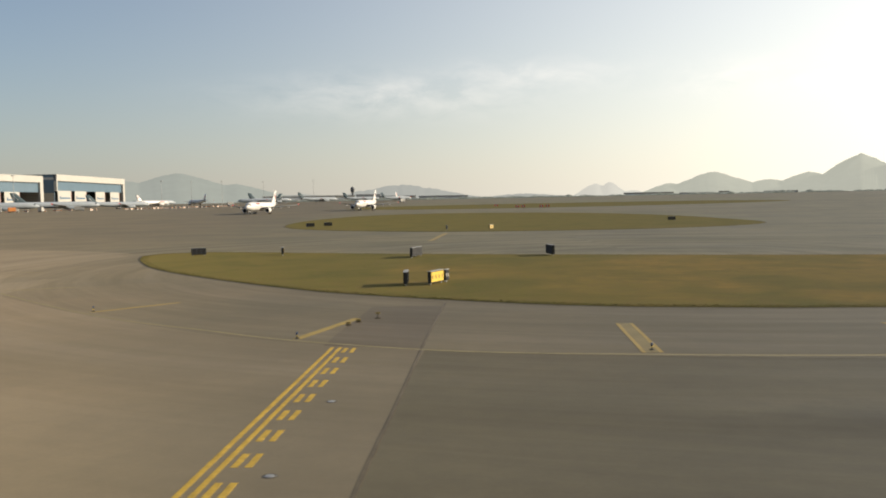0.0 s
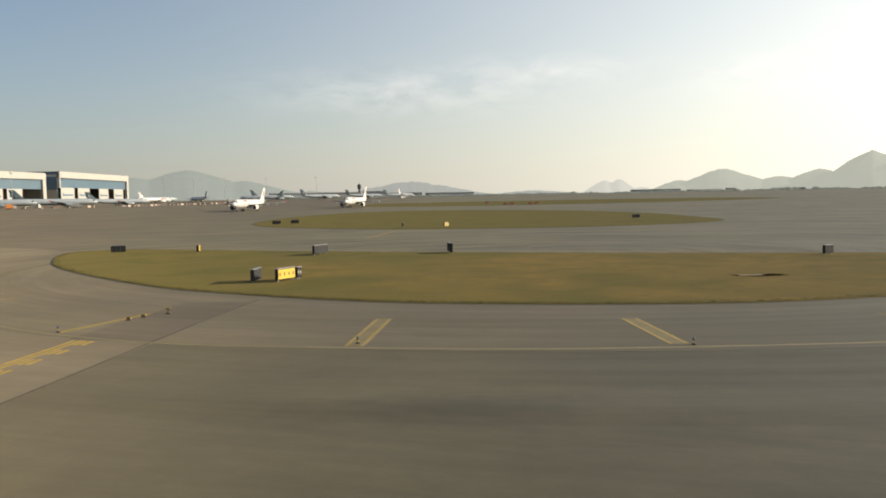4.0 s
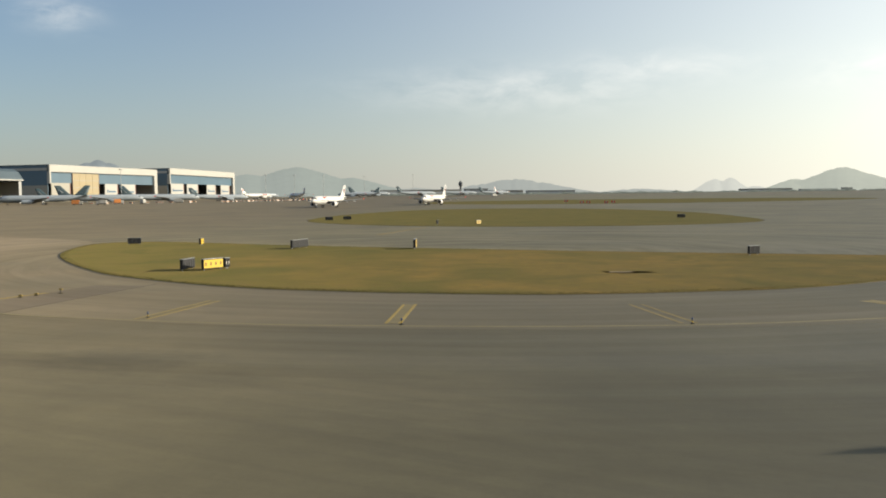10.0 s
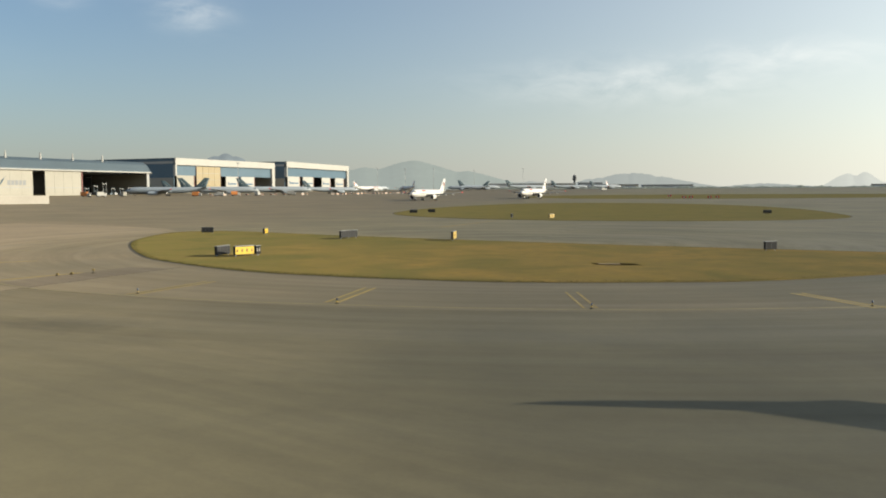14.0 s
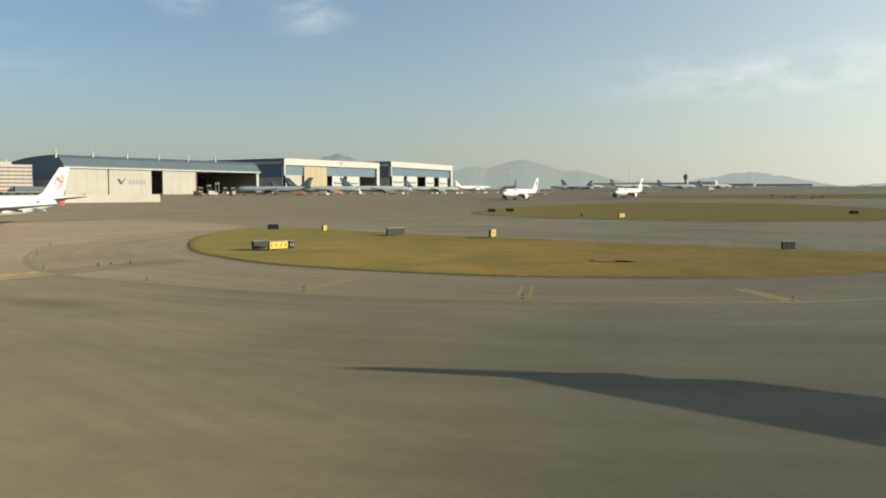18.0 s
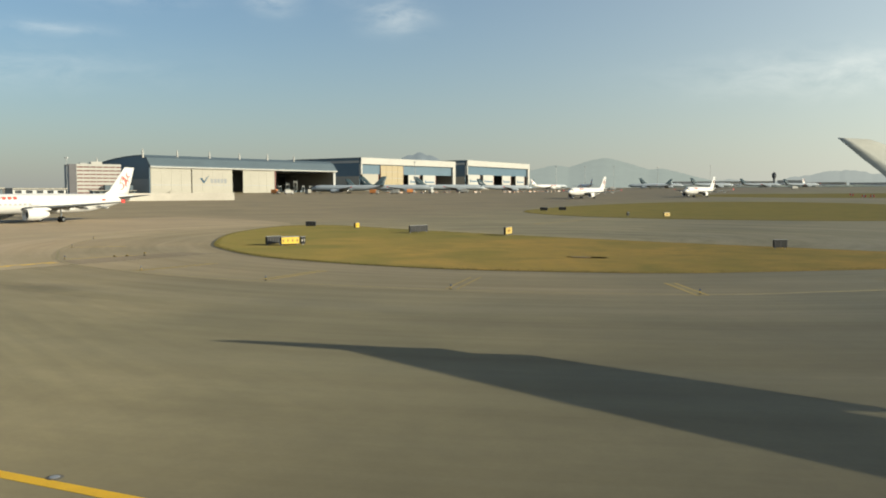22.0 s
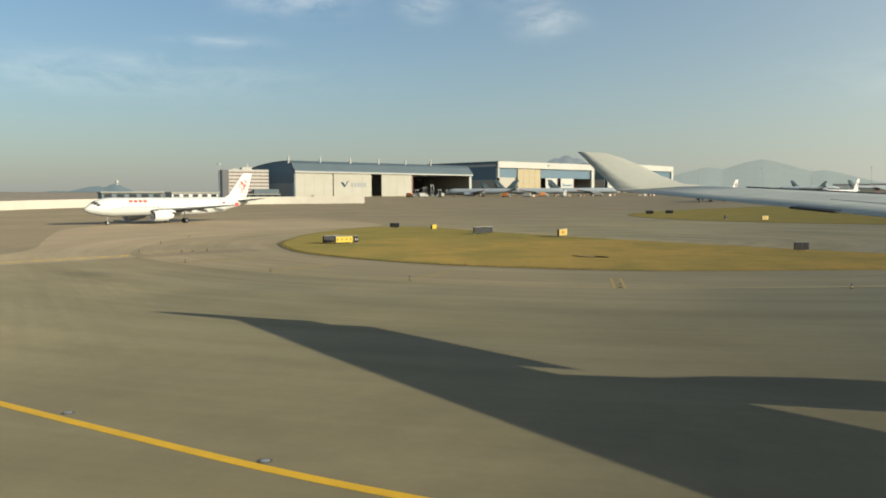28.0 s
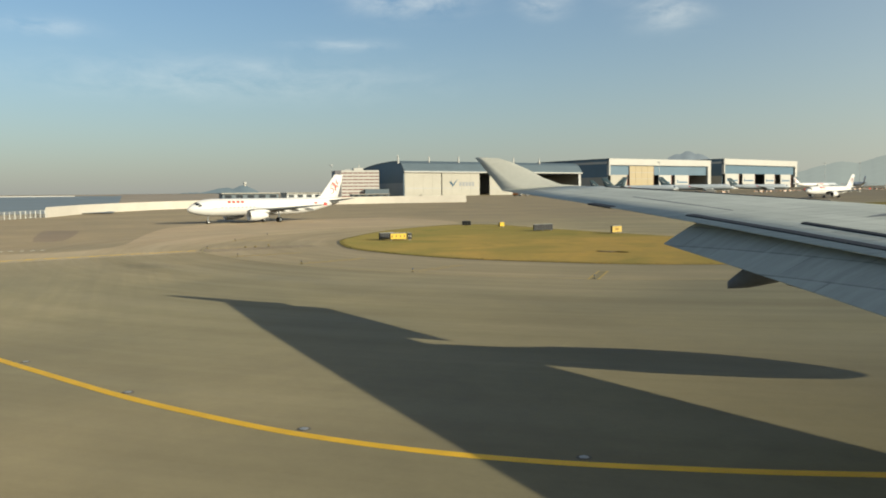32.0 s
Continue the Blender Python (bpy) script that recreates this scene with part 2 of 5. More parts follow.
def grass_material(name):
    """Mown grass: olive towards the rims, parched straw-orange in the middle of the near island, mottled."""
    m = bpy.data.materials.new(name)
    m.use_nodes = True
    n, l = m.node_tree.nodes, m.node_tree.links
    b = n["Principled BSDF"]
    b.inputs["Roughness"].default_value, b.inputs["Specular IOR Level"].default_value = 0.95, 0.05
    b.inputs["Diffuse Roughness"].default_value = 0.7
    co = n.new("ShaderNodeNewGeometry").outputs["Position"]

    def soft(scale, detail, distort=0.0):
        q = n.new("ShaderNodeTexNoise")
        q.inputs["Scale"].default_value, q.inputs["Detail"].default_value, q.inputs["Distortion"].default_value = scale, detail, distort
        l.new(co, q.inputs["Vector"])
        return q.outputs[0]

    def calc(op, u, v):
        q = n.new("ShaderNodeMath")
        q.operation = op
        for k, w in enumerate((u, v)):
            if isinstance(w, float):
                q.inputs[k].default_value = w
            else:
                l.new(w, q.inputs[k])
        return q.outputs[0]

    def blend(f, lo, hi):
        q = n.new("ShaderNodeMix")
        q.data_type = "RGBA"
        l.new(f, q.inputs[0])
        for k, w in ((6, lo), (7, hi)):
            if isinstance(w, tuple):
                q.inputs[k].default_value = (*w, 1)
            else:
                l.new(w, q.inputs[k])
        return q.outputs[2]

    sp = n.new("ShaderNodeSeparateXYZ")
    l.new(co, sp.inputs[0])
    u = calc("DIVIDE", calc("SUBTRACT", sp.outputs[0], 44.0), 40.0)
    v = calc("DIVIDE", calc("SUBTRACT", sp.outputs[1], 71.0), 24.0)
    q = calc("ADD", calc("MULTIPLY", u, u), calc("MULTIPLY", v, v))
    q = calc("ADD", q, calc("MULTIPLY", calc("SUBTRACT", soft(0.075, 7.0, 1.0), 0.5), 5.2))
    dry = n.new("ShaderNodeMapRange")
    for k, w in enumerate((-0.1, 1.7, 1.0, 0.32)):
        dry.inputs[k + 1].default_value = w
    l.new(q, dry.inputs[0])
    col = blend(dry.outputs[0], (0.104, 0.108, 0.030), (0.262, 0.167, 0.047))
    mott = n.new("ShaderNodeMapRange")
    for k, w in enumerate((0.40, 0.62, 0.0, 0.6)):
        mott.inputs[k + 1].default_value = w
    l.new(soft(0.8, 8.0, 0.6), mott.inputs[0])
    col = blend(mott.outputs[0], col, (0.175, 0.122, 0.045))
    lush = n.new("ShaderNodeMapRange")
    for k, w in enumerate((0.44, 0.68, 0.0, 0.55)):
        lush.inputs[k + 1].default_value = w
    l.new(soft(0.13, 9.0, 0.9), lush.inputs[0])
    col = blend(lush.outputs[0], col, (0.072, 0.084, 0.026))
    fine = soft(5.0, 4.0)
    grain = n.new("ShaderNodeMapRange")
    for k, w in enumerate((0.3, 0.7, 0.0, 0.35)):
        grain.inputs[k + 1].default_value = w
    l.new(fine, grain.inputs[0])
    l.new(blend(grain.outputs[0], col, (0.21, 0.17, 0.05)), b.inputs["Base Color"])
    bp = n.new("ShaderNodeBump")
    bp.inputs["Strength"].default_value, bp.inputs["Distance"].default_value = 0.45, 0.03
    l.new(fine, bp.inputs["Height"]), l.new(bp.outputs[0], b.inputs["Normal"])
    return m


GRASS = grass_material("mown_grass")
PALEPAINT = material("worn_white_paint", (0.42, 0.41, 0.37), 0.7, vary=0.25, scale=1.2)
BLADES = material("grass_blades", (0.10, 0.10, 0.03), 0.9, vary=0.3, scale=0.08, fine=5, spec=0.05, tint=(0.19, 0.145, 0.05))
SOIL = material("grass_rim_soil", (0.075, 0.062, 0.036), 0.95, vary=0.3, scale=1.0)
YELLOW = material("yellow_marking_paint", (0.66, 0.372, 0.005), 0.6, vary=0.18, scale=1.2, fine=25)
FADED = material("faded_yellow_paint", (0.27, 0.19, 0.05), 0.75, vary=0.22, scale=0.9, fine=14)
EDGEPAINT = material("very_faded_edge_paint", (0.225, 0.182, 0.085), 0.85, vary=0.25, scale=0.5, fine=6)
WHITE = material("white_aircraft_paint", (0.585, 0.565, 0.53), 0.36, vary=0.04, scale=0.4, fine=6)
GREY = material("grey_aircraft_paint", (0.36, 0.38, 0.40), 0.4, vary=0.08, scale=0.5, fine=6)
SILVER = material("silver_grey_aircraft_skin", (0.15, 0.16, 0.165), 0.5, 0.0, vary=0.06, scale=0.5, fine=6)
def wing_material(name, color, rough):
    """Painted wing skin: riveted panels laid along the sweep, with rub marks along the airflow."""
    m = bpy.data.materials.new(name)
    m.use_nodes = True
    n, l = m.node_tree.nodes, m.node_tree.links
    b = n["Principled BSDF"]
    b.inputs["Roughness"].default_value, b.inputs["Specular IOR Level"].default_value = rough, 0.35
    sp = n.new("ShaderNodeSeparateXYZ")
    l.new(n.new("ShaderNodeTexCoord").outputs["Object"], sp.inputs[0])
    sh = n.new("ShaderNodeMath")
    sh.operation = "MULTIPLY_ADD"
    sh.inputs[1].default_value = 0.62
    l.new(sp.outputs[1], sh.inputs[0]), l.new(sp.outputs[0], sh.inputs[2])
    cb = n.new("ShaderNodeCombineXYZ")
    l.new(sp.outputs[1], cb.inputs[0]), l.new(sh.outputs[0], cb.inputs[1])
    br = n.new("ShaderNodeTexBrick")
    br.inputs["Color1"].default_value, br.inputs["Color2"].default_value = tuple(q * .90 for q in color) + (1,), tuple(q * 1.10 for q in color) + (1,)
    br.inputs["Mortar"].default_value = tuple(q * .55 for q in color) + (1,)
    br.inputs["Scale"].default_value, br.inputs["Mortar Size"].default_value, br.inputs["Mortar Smooth"].default_value = 1.0, 0.022, 0.3
    br.inputs["Brick Width"].default_value, br.inputs["Row Height"].default_value = 2.7, 0.78
    l.new(cb.outputs[0], br.inputs["Vector"])
    mp = n.new("ShaderNodeMapping")
    mp.inputs["Scale"].default_value = (0.45, 3.2, 1.0)
    l.new(n.new("ShaderNodeTexCoord").outputs["Object"], mp.inputs["Vector"])
    rub = n.new("ShaderNodeTexNoise")
    rub.inputs["Scale"].default_value, rub.inputs["Detail"].default_value, rub.inputs["Roughness"].default_value = 1.3, 6.0, 0.65
    l.new(mp.outputs[0], rub.inputs["Vector"])
    sp2 = n.new("ShaderNodeMapRange")
    for k, w in enumerate((0.42, 0.72, 0.0, 0.6)):
        sp2.inputs[k + 1].default_value = w
    l.new(rub.outputs[0], sp2.inputs[0])
    mx = n.new("ShaderNodeMix")
    mx.data_type = "RGBA"
    mx.inputs[7].default_value = tuple(min(1, q * 1.45) for q in color) + (1,)
    l.new(sp2.outputs[0], mx.inputs[0]), l.new(br.outputs["Color"], mx.inputs[6])
    l.new(mx.outputs[2], b.inputs["Base Color"])
    return m


WING = wing_material("wing_skin_grey", (0.365, 0.375, 0.325), 0.5)
FLAPSKIN = wing_material("flap_skin_grey", (0.285, 0.298, 0.262), 0.5)
WINGDARK = material("dark_grey_wing_paint", (0.15, 0.155, 0.16), 0.55, vary=0.14, scale=0.8, fine=9)
WINGLET = material("winglet_grey_paint", (0.40, 0.392, 0.335), 0.6, vary=0.07, scale=0.5, fine=5)
BLACK = material("black_gap", (0.015, 0.015, 0.016), 0.6, vary=0.2)
TYRE = material("tyre_rubber", (0.02, 0.02, 0.02), 0.85, vary=0.2)
METAL = material("bare_metal", (0.45, 0.45, 0.45), 0.35, 0.8, vary=0.1)
DARKGLASS = material("dark_window_glass", (0.02, 0.025, 0.03), 0.1, vary=0.1)
EMBLEM = material("faded_red_emblem_paint", (0.50, 0.115, 0.085), 0.45, vary=0.08)
RED = material("red_livery_paint", (0.52, 0.04, 0.028), 0.4, vary=0.08)
TEXTPALE = material("thin_grey_livery_mark", (0.33, 0.325, 0.32), 0.5, vary=0.05)
TEXTGREY = material("grey_livery_lettering", (0.20, 0.205, 0.21), 0.5, vary=0.05)
SIGNBLACK = material("black_sign_panel", (0.042, 0.042, 0.042), 0.9, vary=0.15, spec=0.1)
SIGNYELLOW = material("yellow_sign_panel", (0.55, 0.375, 0.025), 0.6, vary=0.08)
SIGNINK = material("sign_lettering_brown", (0.20, 0.10, 0.015), 0.6, vary=0.05)
POST = material("galvanised_post", (0.30, 0.30, 0.29), 0.5, 0.4, vary=0.15)
CREAM = material("cream_cladding", (0.31, 0.29, 0.24), 0.7, vary=0.08, scale=0.08, fine=1.0)
HWHITE = material("white_cladding", (0.375, 0.362, 0.325), 0.65, vary=0.08, scale=0.08, fine=1.0)
HBLUE = material("blue_cladding", (0.075, 0.125, 0.165), 0.5, vary=0.10, scale=0.08, fine=1.0)
HROOF = material("grey_blue_roof_sheet", (0.07, 0.095, 0.11), 0.5, vary=0.12, scale=0.06, fine=0.8)
GABLE = material("pale_grey_blue_cladding", (0.19, 0.225, 0.245), 0.6, vary=0.10, scale=0.08, fine=1.0)
# Near-black, so the shade inside the open bays lies in the colour.
HDARK = material("hangar_inside_shade", (0.055, 0.054, 0.050), 0.9, vary=0.3, scale=0.2)
OCHRE = material("ochre_door_panel", (0.31, 0.25, 0.145), 0.6, vary=0.06, scale=0.08)
LOGOBLUE = material("blue_sign_shape", (0.02, 0.09, 0.17), 0.5, vary=0.05)
CONCRETE = material("pale_concrete_wall", (0.44, 0.40, 0.335), 0.8, vary=0.10, scale=0.15, fine=1.5)
BRICKRED = material("brown_tile_facade", (0.16, 0.07, 0.06), 0.7, vary=0.12, scale=0.1)
SEA = material("sea_water", (0.17, 0.195, 0.20), 0.6, spec=0.15, vary=0.12, scale=0.03, fine=0.5, bump=0.4)
LAND = material("dry_reclaimed_land", (0.25, 0.20, 0.14), 0.95, vary=0.2, scale=0.006, fine=0.1)
# Trees far off: their faint glow is painted haze.
TREES = material("hazed_tree_foliage", (0.09, 0.10, 0.07), 0.9, vary=0.35, scale=0.03, fine=0.4, glow=(0.085, 0.095, 0.085))
ORANGE = material("orange_equipment_paint", (0.55, 0.20, 0.05), 0.5, vary=0.1)
# Far hills: haze painted as an even glow, brighter towards the sun.
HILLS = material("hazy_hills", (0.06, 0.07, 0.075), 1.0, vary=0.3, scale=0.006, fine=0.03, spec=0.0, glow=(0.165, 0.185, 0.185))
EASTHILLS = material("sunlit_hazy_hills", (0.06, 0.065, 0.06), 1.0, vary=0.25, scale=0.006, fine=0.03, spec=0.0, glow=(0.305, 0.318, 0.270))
ISLANDHILL = material("hazed_island_hill", (0.06, 0.075, 0.075), 1.0, vary=0.3, scale=0.006, fine=0.03, spec=0.0, glow=(0.115, 0.14, 0.145))
PALERIDGE = material("hazy_near_ridge", (0.05, 0.055, 0.055), 1.0, vary=0.2, scale=0.006, fine=0.03, spec=0.0, glow=(0.42, 0.42, 0.375))
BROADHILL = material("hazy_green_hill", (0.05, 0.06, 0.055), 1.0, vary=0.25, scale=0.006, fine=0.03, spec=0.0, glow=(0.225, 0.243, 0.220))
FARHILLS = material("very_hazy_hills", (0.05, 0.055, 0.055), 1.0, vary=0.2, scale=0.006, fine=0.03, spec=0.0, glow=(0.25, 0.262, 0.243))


# ---- builders ----
def part(name, bm, mat, parent=None, label="", smooth=False):
    me = bpy.data.meshes.new(name)
    bm.normal_update()
    bm.to_mesh(me)
    bm.free()
    me.materials.append(mat)
    if smooth:
        me.polygons.foreach_set("use_smooth", [True] * len(me.polygons))
    ob = new(name, me)
    if parent is not None:
        ob.parent = parent
    if label:
        ob["label"] = label
    return ob


def empty(name, m, label, category, group="", kind=""):
    e = new(name)
    e.empty_display_size = 0.5
    e.matrix_world = m
    return tagged(e, label, category, group, kind)


def box(x0, y0, z0, x1, y1, z1, bm=None, bevel=0.0):
    bm = bm or bmesh.new()
    v = [bm.verts.new(p) for p in ((x0, y0, z0), (x1, y0, z0), (x1, y1, z0), (x0, y1, z0), (x0, y0, z1), (x1, y0, z1), (x1, y1, z1), (x0, y1, z1))]
    fs = [bm.faces.new([v[i] for i in f]) for f in ((3, 2, 1, 0), (4, 5, 6, 7), (0, 1, 5, 4), (1, 2, 6, 5), (2, 3, 7, 6), (3, 0, 4, 7))]
    if bevel:
        bmesh.ops.bevel(bm, geom=list({e for f in fs for e in f.edges}), offset=bevel, segments=2, affect="EDGES")
    return bm


def loft(rings, caps=True, bm=None):
    """A skin over rings of equal count."""
    bm = bm or bmesh.new()
    vs = [[bm.verts.new(p) for p in r] for r in rings]
    k = len(vs[0])
    for a, b in zip(vs, vs[1:]):
        for i in range(k):
            j = (i + 1) % k
            bm.faces.new((a[i], a[j], b[j], b[i]))
    if caps:
        bm.faces.new(vs[0][::-1]), bm.faces.new(vs[-1])
    bmesh.ops.recalc_face_normals(bm, faces=bm.faces[:])
    return bm


def ring_x(x, y, z, ry, rz, k=20):
    return [(x, y + ry * math.cos(2 * math.pi * i / k), z + rz * math.sin(2 * math.pi * i / k)) for i in range(k)]


def tube(p, q, r, r2=None, k=10, bm=None):
    """A round bar from p to q."""
    p, q = Vector(p), Vector(q)
    d = (q - p).normalized()
    u = d.orthogonal().normalized()
    w = d.cross(u)
    r2 = r if r2 is None else r2
    return loft([[c + (u * math.cos(2 * math.pi * i / k) + w * math.sin(2 * math.pi * i / k)) * s for i in range(k)] for c, s in ((p, r), (q, r2))], bm=bm)


def foil(le, te, thick, up=(0, 0, 1)):
    """A wing section between its leading and trailing edge: ten points round."""
    le, te, up = Vector(le), Vector(te), Vector(up)
    c = te - le
    t = c.length * thick
    prof = ((0, 0), (0.04, 0.32), (0.15, 0.5), (0.4, 0.55), (0.72, 0.3), (1, 0.03), (1, -0.03), (0.7, -0.22), (0.35, -0.42), (0.08, -0.3))
    return [le + c * a + up * (b * t) for a, b in prof]


def wheel(name, centre, r, w, parent):
    x, y, z = centre
    bm = loft([[(x + rr * math.cos(2 * math.pi * i / 16), y + o, z + rr * math.sin(2 * math.pi * i / 16)) for i in range(16)]
               for o, rr in ((-w / 2, r * 0.8), (-w * 0.3, r), (w * 0.3, r), (w / 2, r * 0.8))])
    ob = part(name, bm, TYRE, parent, "black rubber tyre")
    part("rim", tube((x, y - w * 0.55, z), (x, y + w * 0.55, z), r * 0.5, k=12), METAL, ob)
    return ob


def rise_at(x, y):
    """The ground: level near the taxiway, climbing gently with distance."""
    r = math.hypot(x - 60, y + 5)
    u = (r - 225) / 30
    z = 0.0122 * 30 * (math.log1p(math.exp(u)) if u < 30 else u)
    return z if r < 1300 else 0.0122 * 1075 + (r - 1300) * 0.004


def airliner(name, m, s, body, belly, fin_mat, label, group, engines=WHITE, logo=None, lettered=True):
    """A twin-engined airliner, its nose at the origin, pointing to +x, wheels on z = 0. s: length over that of the type drawn."""
    top = empty(name, m, label, "airplane", group)
    L, R, zc = 44.5, 1.98, 3.75
    st = [(0, .05, -.45), (-.35, .45, -.42), (-1.1, .95, -.3), (-2.4, 1.45, -.12), (-4, 1.82, -.03), (-6, 1.98, 0), (-16, 1.98, 0), (-27, 1.98, 0),
          (-31, 1.9, .1), (-35, 1.55, .42), (-39, 1.05, .85), (-42.5, .55, 1.2), (-44.3, .22, 1.4)]
    part("fuselage", loft([ring_x(x, 0, zc + dz, r, r * 1.04, 24) for x, r, dz in st]), body, top, smooth=True)
    if belly is not body:
        bm = bmesh.new()
        rows = []
        for x, r, dz in st[3:10]:
            rows.append([bm.verts.new((x, 1.006 * r * math.sin(a), zc + dz - 1.046 * r * math.cos(a))) for a in [radians(d) for d in range(-62, 63, 12)]])
        for a, b in zip(rows, rows[1:]):
            for i in range(len(a) - 1):
                bm.faces.new((a[i], a[i + 1], b[i + 1], b[i]))
        part("belly_panel", bm, belly, top, "grey lower fuselage")
    part("belly_fairing", loft([ring_x(x, 0, 2.55, ry, rz, 16) for x, ry, rz in ((-13.5, .3, .2), (-15.5, 1.9, .85), (-20, 2.15, 1.0), (-24, 1.9, .85), (-26, .3, .2))]), belly, top, smooth=True)
    for sgn in (1, -1):
        for i, (a0, a1, x0, x1) in enumerate(((6, 34, -1.45, -2.3), (37, 58, -1.75, -2.6), (61, 76, -2.15, -2.95))):
            bm = bmesh.new()
            grid = []
            for x in (x0, (x0 + x1) / 2, x1):
                r = np.interp(-x, [-q[0] for q in st], [q[1] for q in st]) * 1.025
                dz = np.interp(-x, [-q[0] for q in st], [q[2] for q in st])
                grid.append([bm.verts.new((x, sgn * r * math.sin(radians(a)), zc + dz + 1.04 * r * math.cos(radians(a)))) for a in np.linspace(a0, a1, 4)])
            for p, q in zip(grid, grid[1:]):
                for k in range(3):
                    bm.faces.new((p[k], p[k + 1], q[k + 1], q[k]))
            part("cockpit_window", bm, DARKGLASS, top, "dark cockpit window")
        # wing, swept back with a little dihedral
        le, te = [], []
        bm = loft([foil((-14.3, sgn * 1.6, 2.7), (-22.6, sgn * 1.6, 2.45), .13), foil((-17.6, sgn * 6.3, 3.15), (-22.9, sgn * 6.3, 2.95), .12),
                   foil((-25.4, sgn * 17.0, 4.15), (-27.0, sgn * 17.0, 4.1), .10)])
        w = part("wing", bm, SILVER, top, "grey swept wing", smooth=True)
        part("wingtip_fence", box(-27.0, sgn * 17.0 - .05, 3.95, -26.1, sgn * 17.0 + .05, 4.65), RED, w, "red wingtip fence")
        for yy, dx in ((5.2, -22.5), (9.0, -23.4), (12.6, -25.0)):
            part("flap_fairing", loft([ring_x(x, sgn * yy, z, r, r, 8) for x, z, r in ((dx + 2.2, 2.65 + yy * .05, .05), (dx + .8, 2.5 + yy * .05, .3), (dx - .8, 2.35 + yy * .05, .22), (dx - 1.7, 2.3 + yy * .05, .03))]), body, w)
        e = part("engine", loft([ring_x(x, sgn * 5.75, 1.75, r, r, 20) for x, r in ((-13.5, .92), (-12.75, .97), (-12.55, 1.05), (-12.75, 1.14), (-13.6, 1.22), (-15.2, 1.18), (-16.8, .8), (-17.6, .55))]), engines, top, smooth=True)
        part("fan", loft([ring_x(x, sgn * 5.75, 1.75, r, r, 16) for x, r in ((-13.42, .93), (-13.36, .3), (-13.05, .05))]), BLACK, e, "dark engine intake")
        part("pylon", box(-18.3, sgn * 5.75 - .2, 2.5, -14.0, sgn * 5.75 + .2, 3.1, bevel=.1), body, e)
        g = part("main_gear", tube((-22.0, sgn * 3.8, .6), (-22.0, sgn * 3.6, 2.7), .16), METAL, top, "main landing gear leg")
        for o in (-.45, .45):
            wheel("wheel", (-22.0, sgn * 3.8 + o, .58), .58, .42, g)
        bm = loft([foil((-38.2, sgn * .6, 4.9), (-42.0, sgn * .6, 4.85), .10), foil((-41.6, sgn * 6.2, 5.5), (-43.3, sgn * 6.2, 5.48), .09)])
        part("tailplane", bm, SILVER, top, smooth=True)
    g = part("nose_gear", tube((-5.1, 0, .4), (-5.3, 0, 2.1), .12), METAL, top, "nose landing gear leg")
    for o in (-.28, .28):
        wheel("wheel", (-5.1, o, .38), .38, .24, g)
    up = (0, 1, 0)
    bm = loft([foil((-34.3, 0, 5.35), (-41.8, 0, 5.3), .09, up), foil((-36.6, 0, 6.3), (-42.2, 0, 6.2), .09, up), foil((-41.2, 0, 11.76), (-43.9, 0, 11.7), .08, up)])
    fin = part("tail_fin", bm, fin_mat, top, smooth=True)
    part("tail_cone", loft([ring_x(x, 0, 5.15, r, r, 10) for x, r in ((-44.2, .24), (-44.8, .12))]), METAL, top)
    if logo:
        for sgn in (1, -1):
            yy = sgn * .28
            if logo is RED:      # a loose knot of red strokes
                for cx_, cz_, r0, a0, a1 in ((-40.6, 8.4, .85, -30, 250), (-41.3, 9.3, .6, 120, 400), (-40.0, 7.5, .65, 30, 300), (-41.7, 8.1, .55, -90, 160), (-42.0, 10.1, .5, 200, 420), (-40.2, 9.2, .4, 60, 280)):
                    pts = [(cx_ + r0 * math.cos(radians(a)), cz_ + 1.15 * r0 * math.sin(radians(a))) for a in np.linspace(a0, a1, 14)]
                    bm = bmesh.new()
                    vs = []
                    for i, (px, pz) in enumerate(pts):
                        q = Vector((px - cx_, pz - cz_)).normalized() * (.085 * math.sin(math.pi * (i + .5) / 14) + .025)
                        vs.append((bm.verts.new((px - q.x, yy, pz - q.y)), bm.verts.new((px + q.x, yy, pz + q.y))))
                    for a, b in zip(vs, vs[1:]):
                        bm.faces.new((a[0], a[1], b[1], b[0]))
                    bmesh.ops.solidify(bm, geom=bm.faces[:], thickness=0.03)
                    part("tail_emblem", bm, EMBLEM, fin, "red curling emblem stroke")
            else:                # a pale brush stroke over a dark fin
                bm = bmesh.new()
                lo, hi = [(-39.6, 6.9), (-40.4, 7.5), (-41.3, 8.6), (-42.4, 10.6)], [(-39.9, 7.5), (-40.9, 8.4), (-41.9, 9.7), (-42.7, 10.9)]
                a = [bm.verts.new((x, yy, z)) for x, z in lo]
                b = [bm.verts.new((x, yy, z)) for x, z in hi]
                for i in range(3):
                    bm.faces.new((a[i], a[i + 1], b[i + 1], b[i]))
                bmesh.ops.solidify(bm, geom=bm.faces[:], thickness=0.03)
                part("tail_emblem", bm, WHITE, fin, "pale brush stroke emblem")
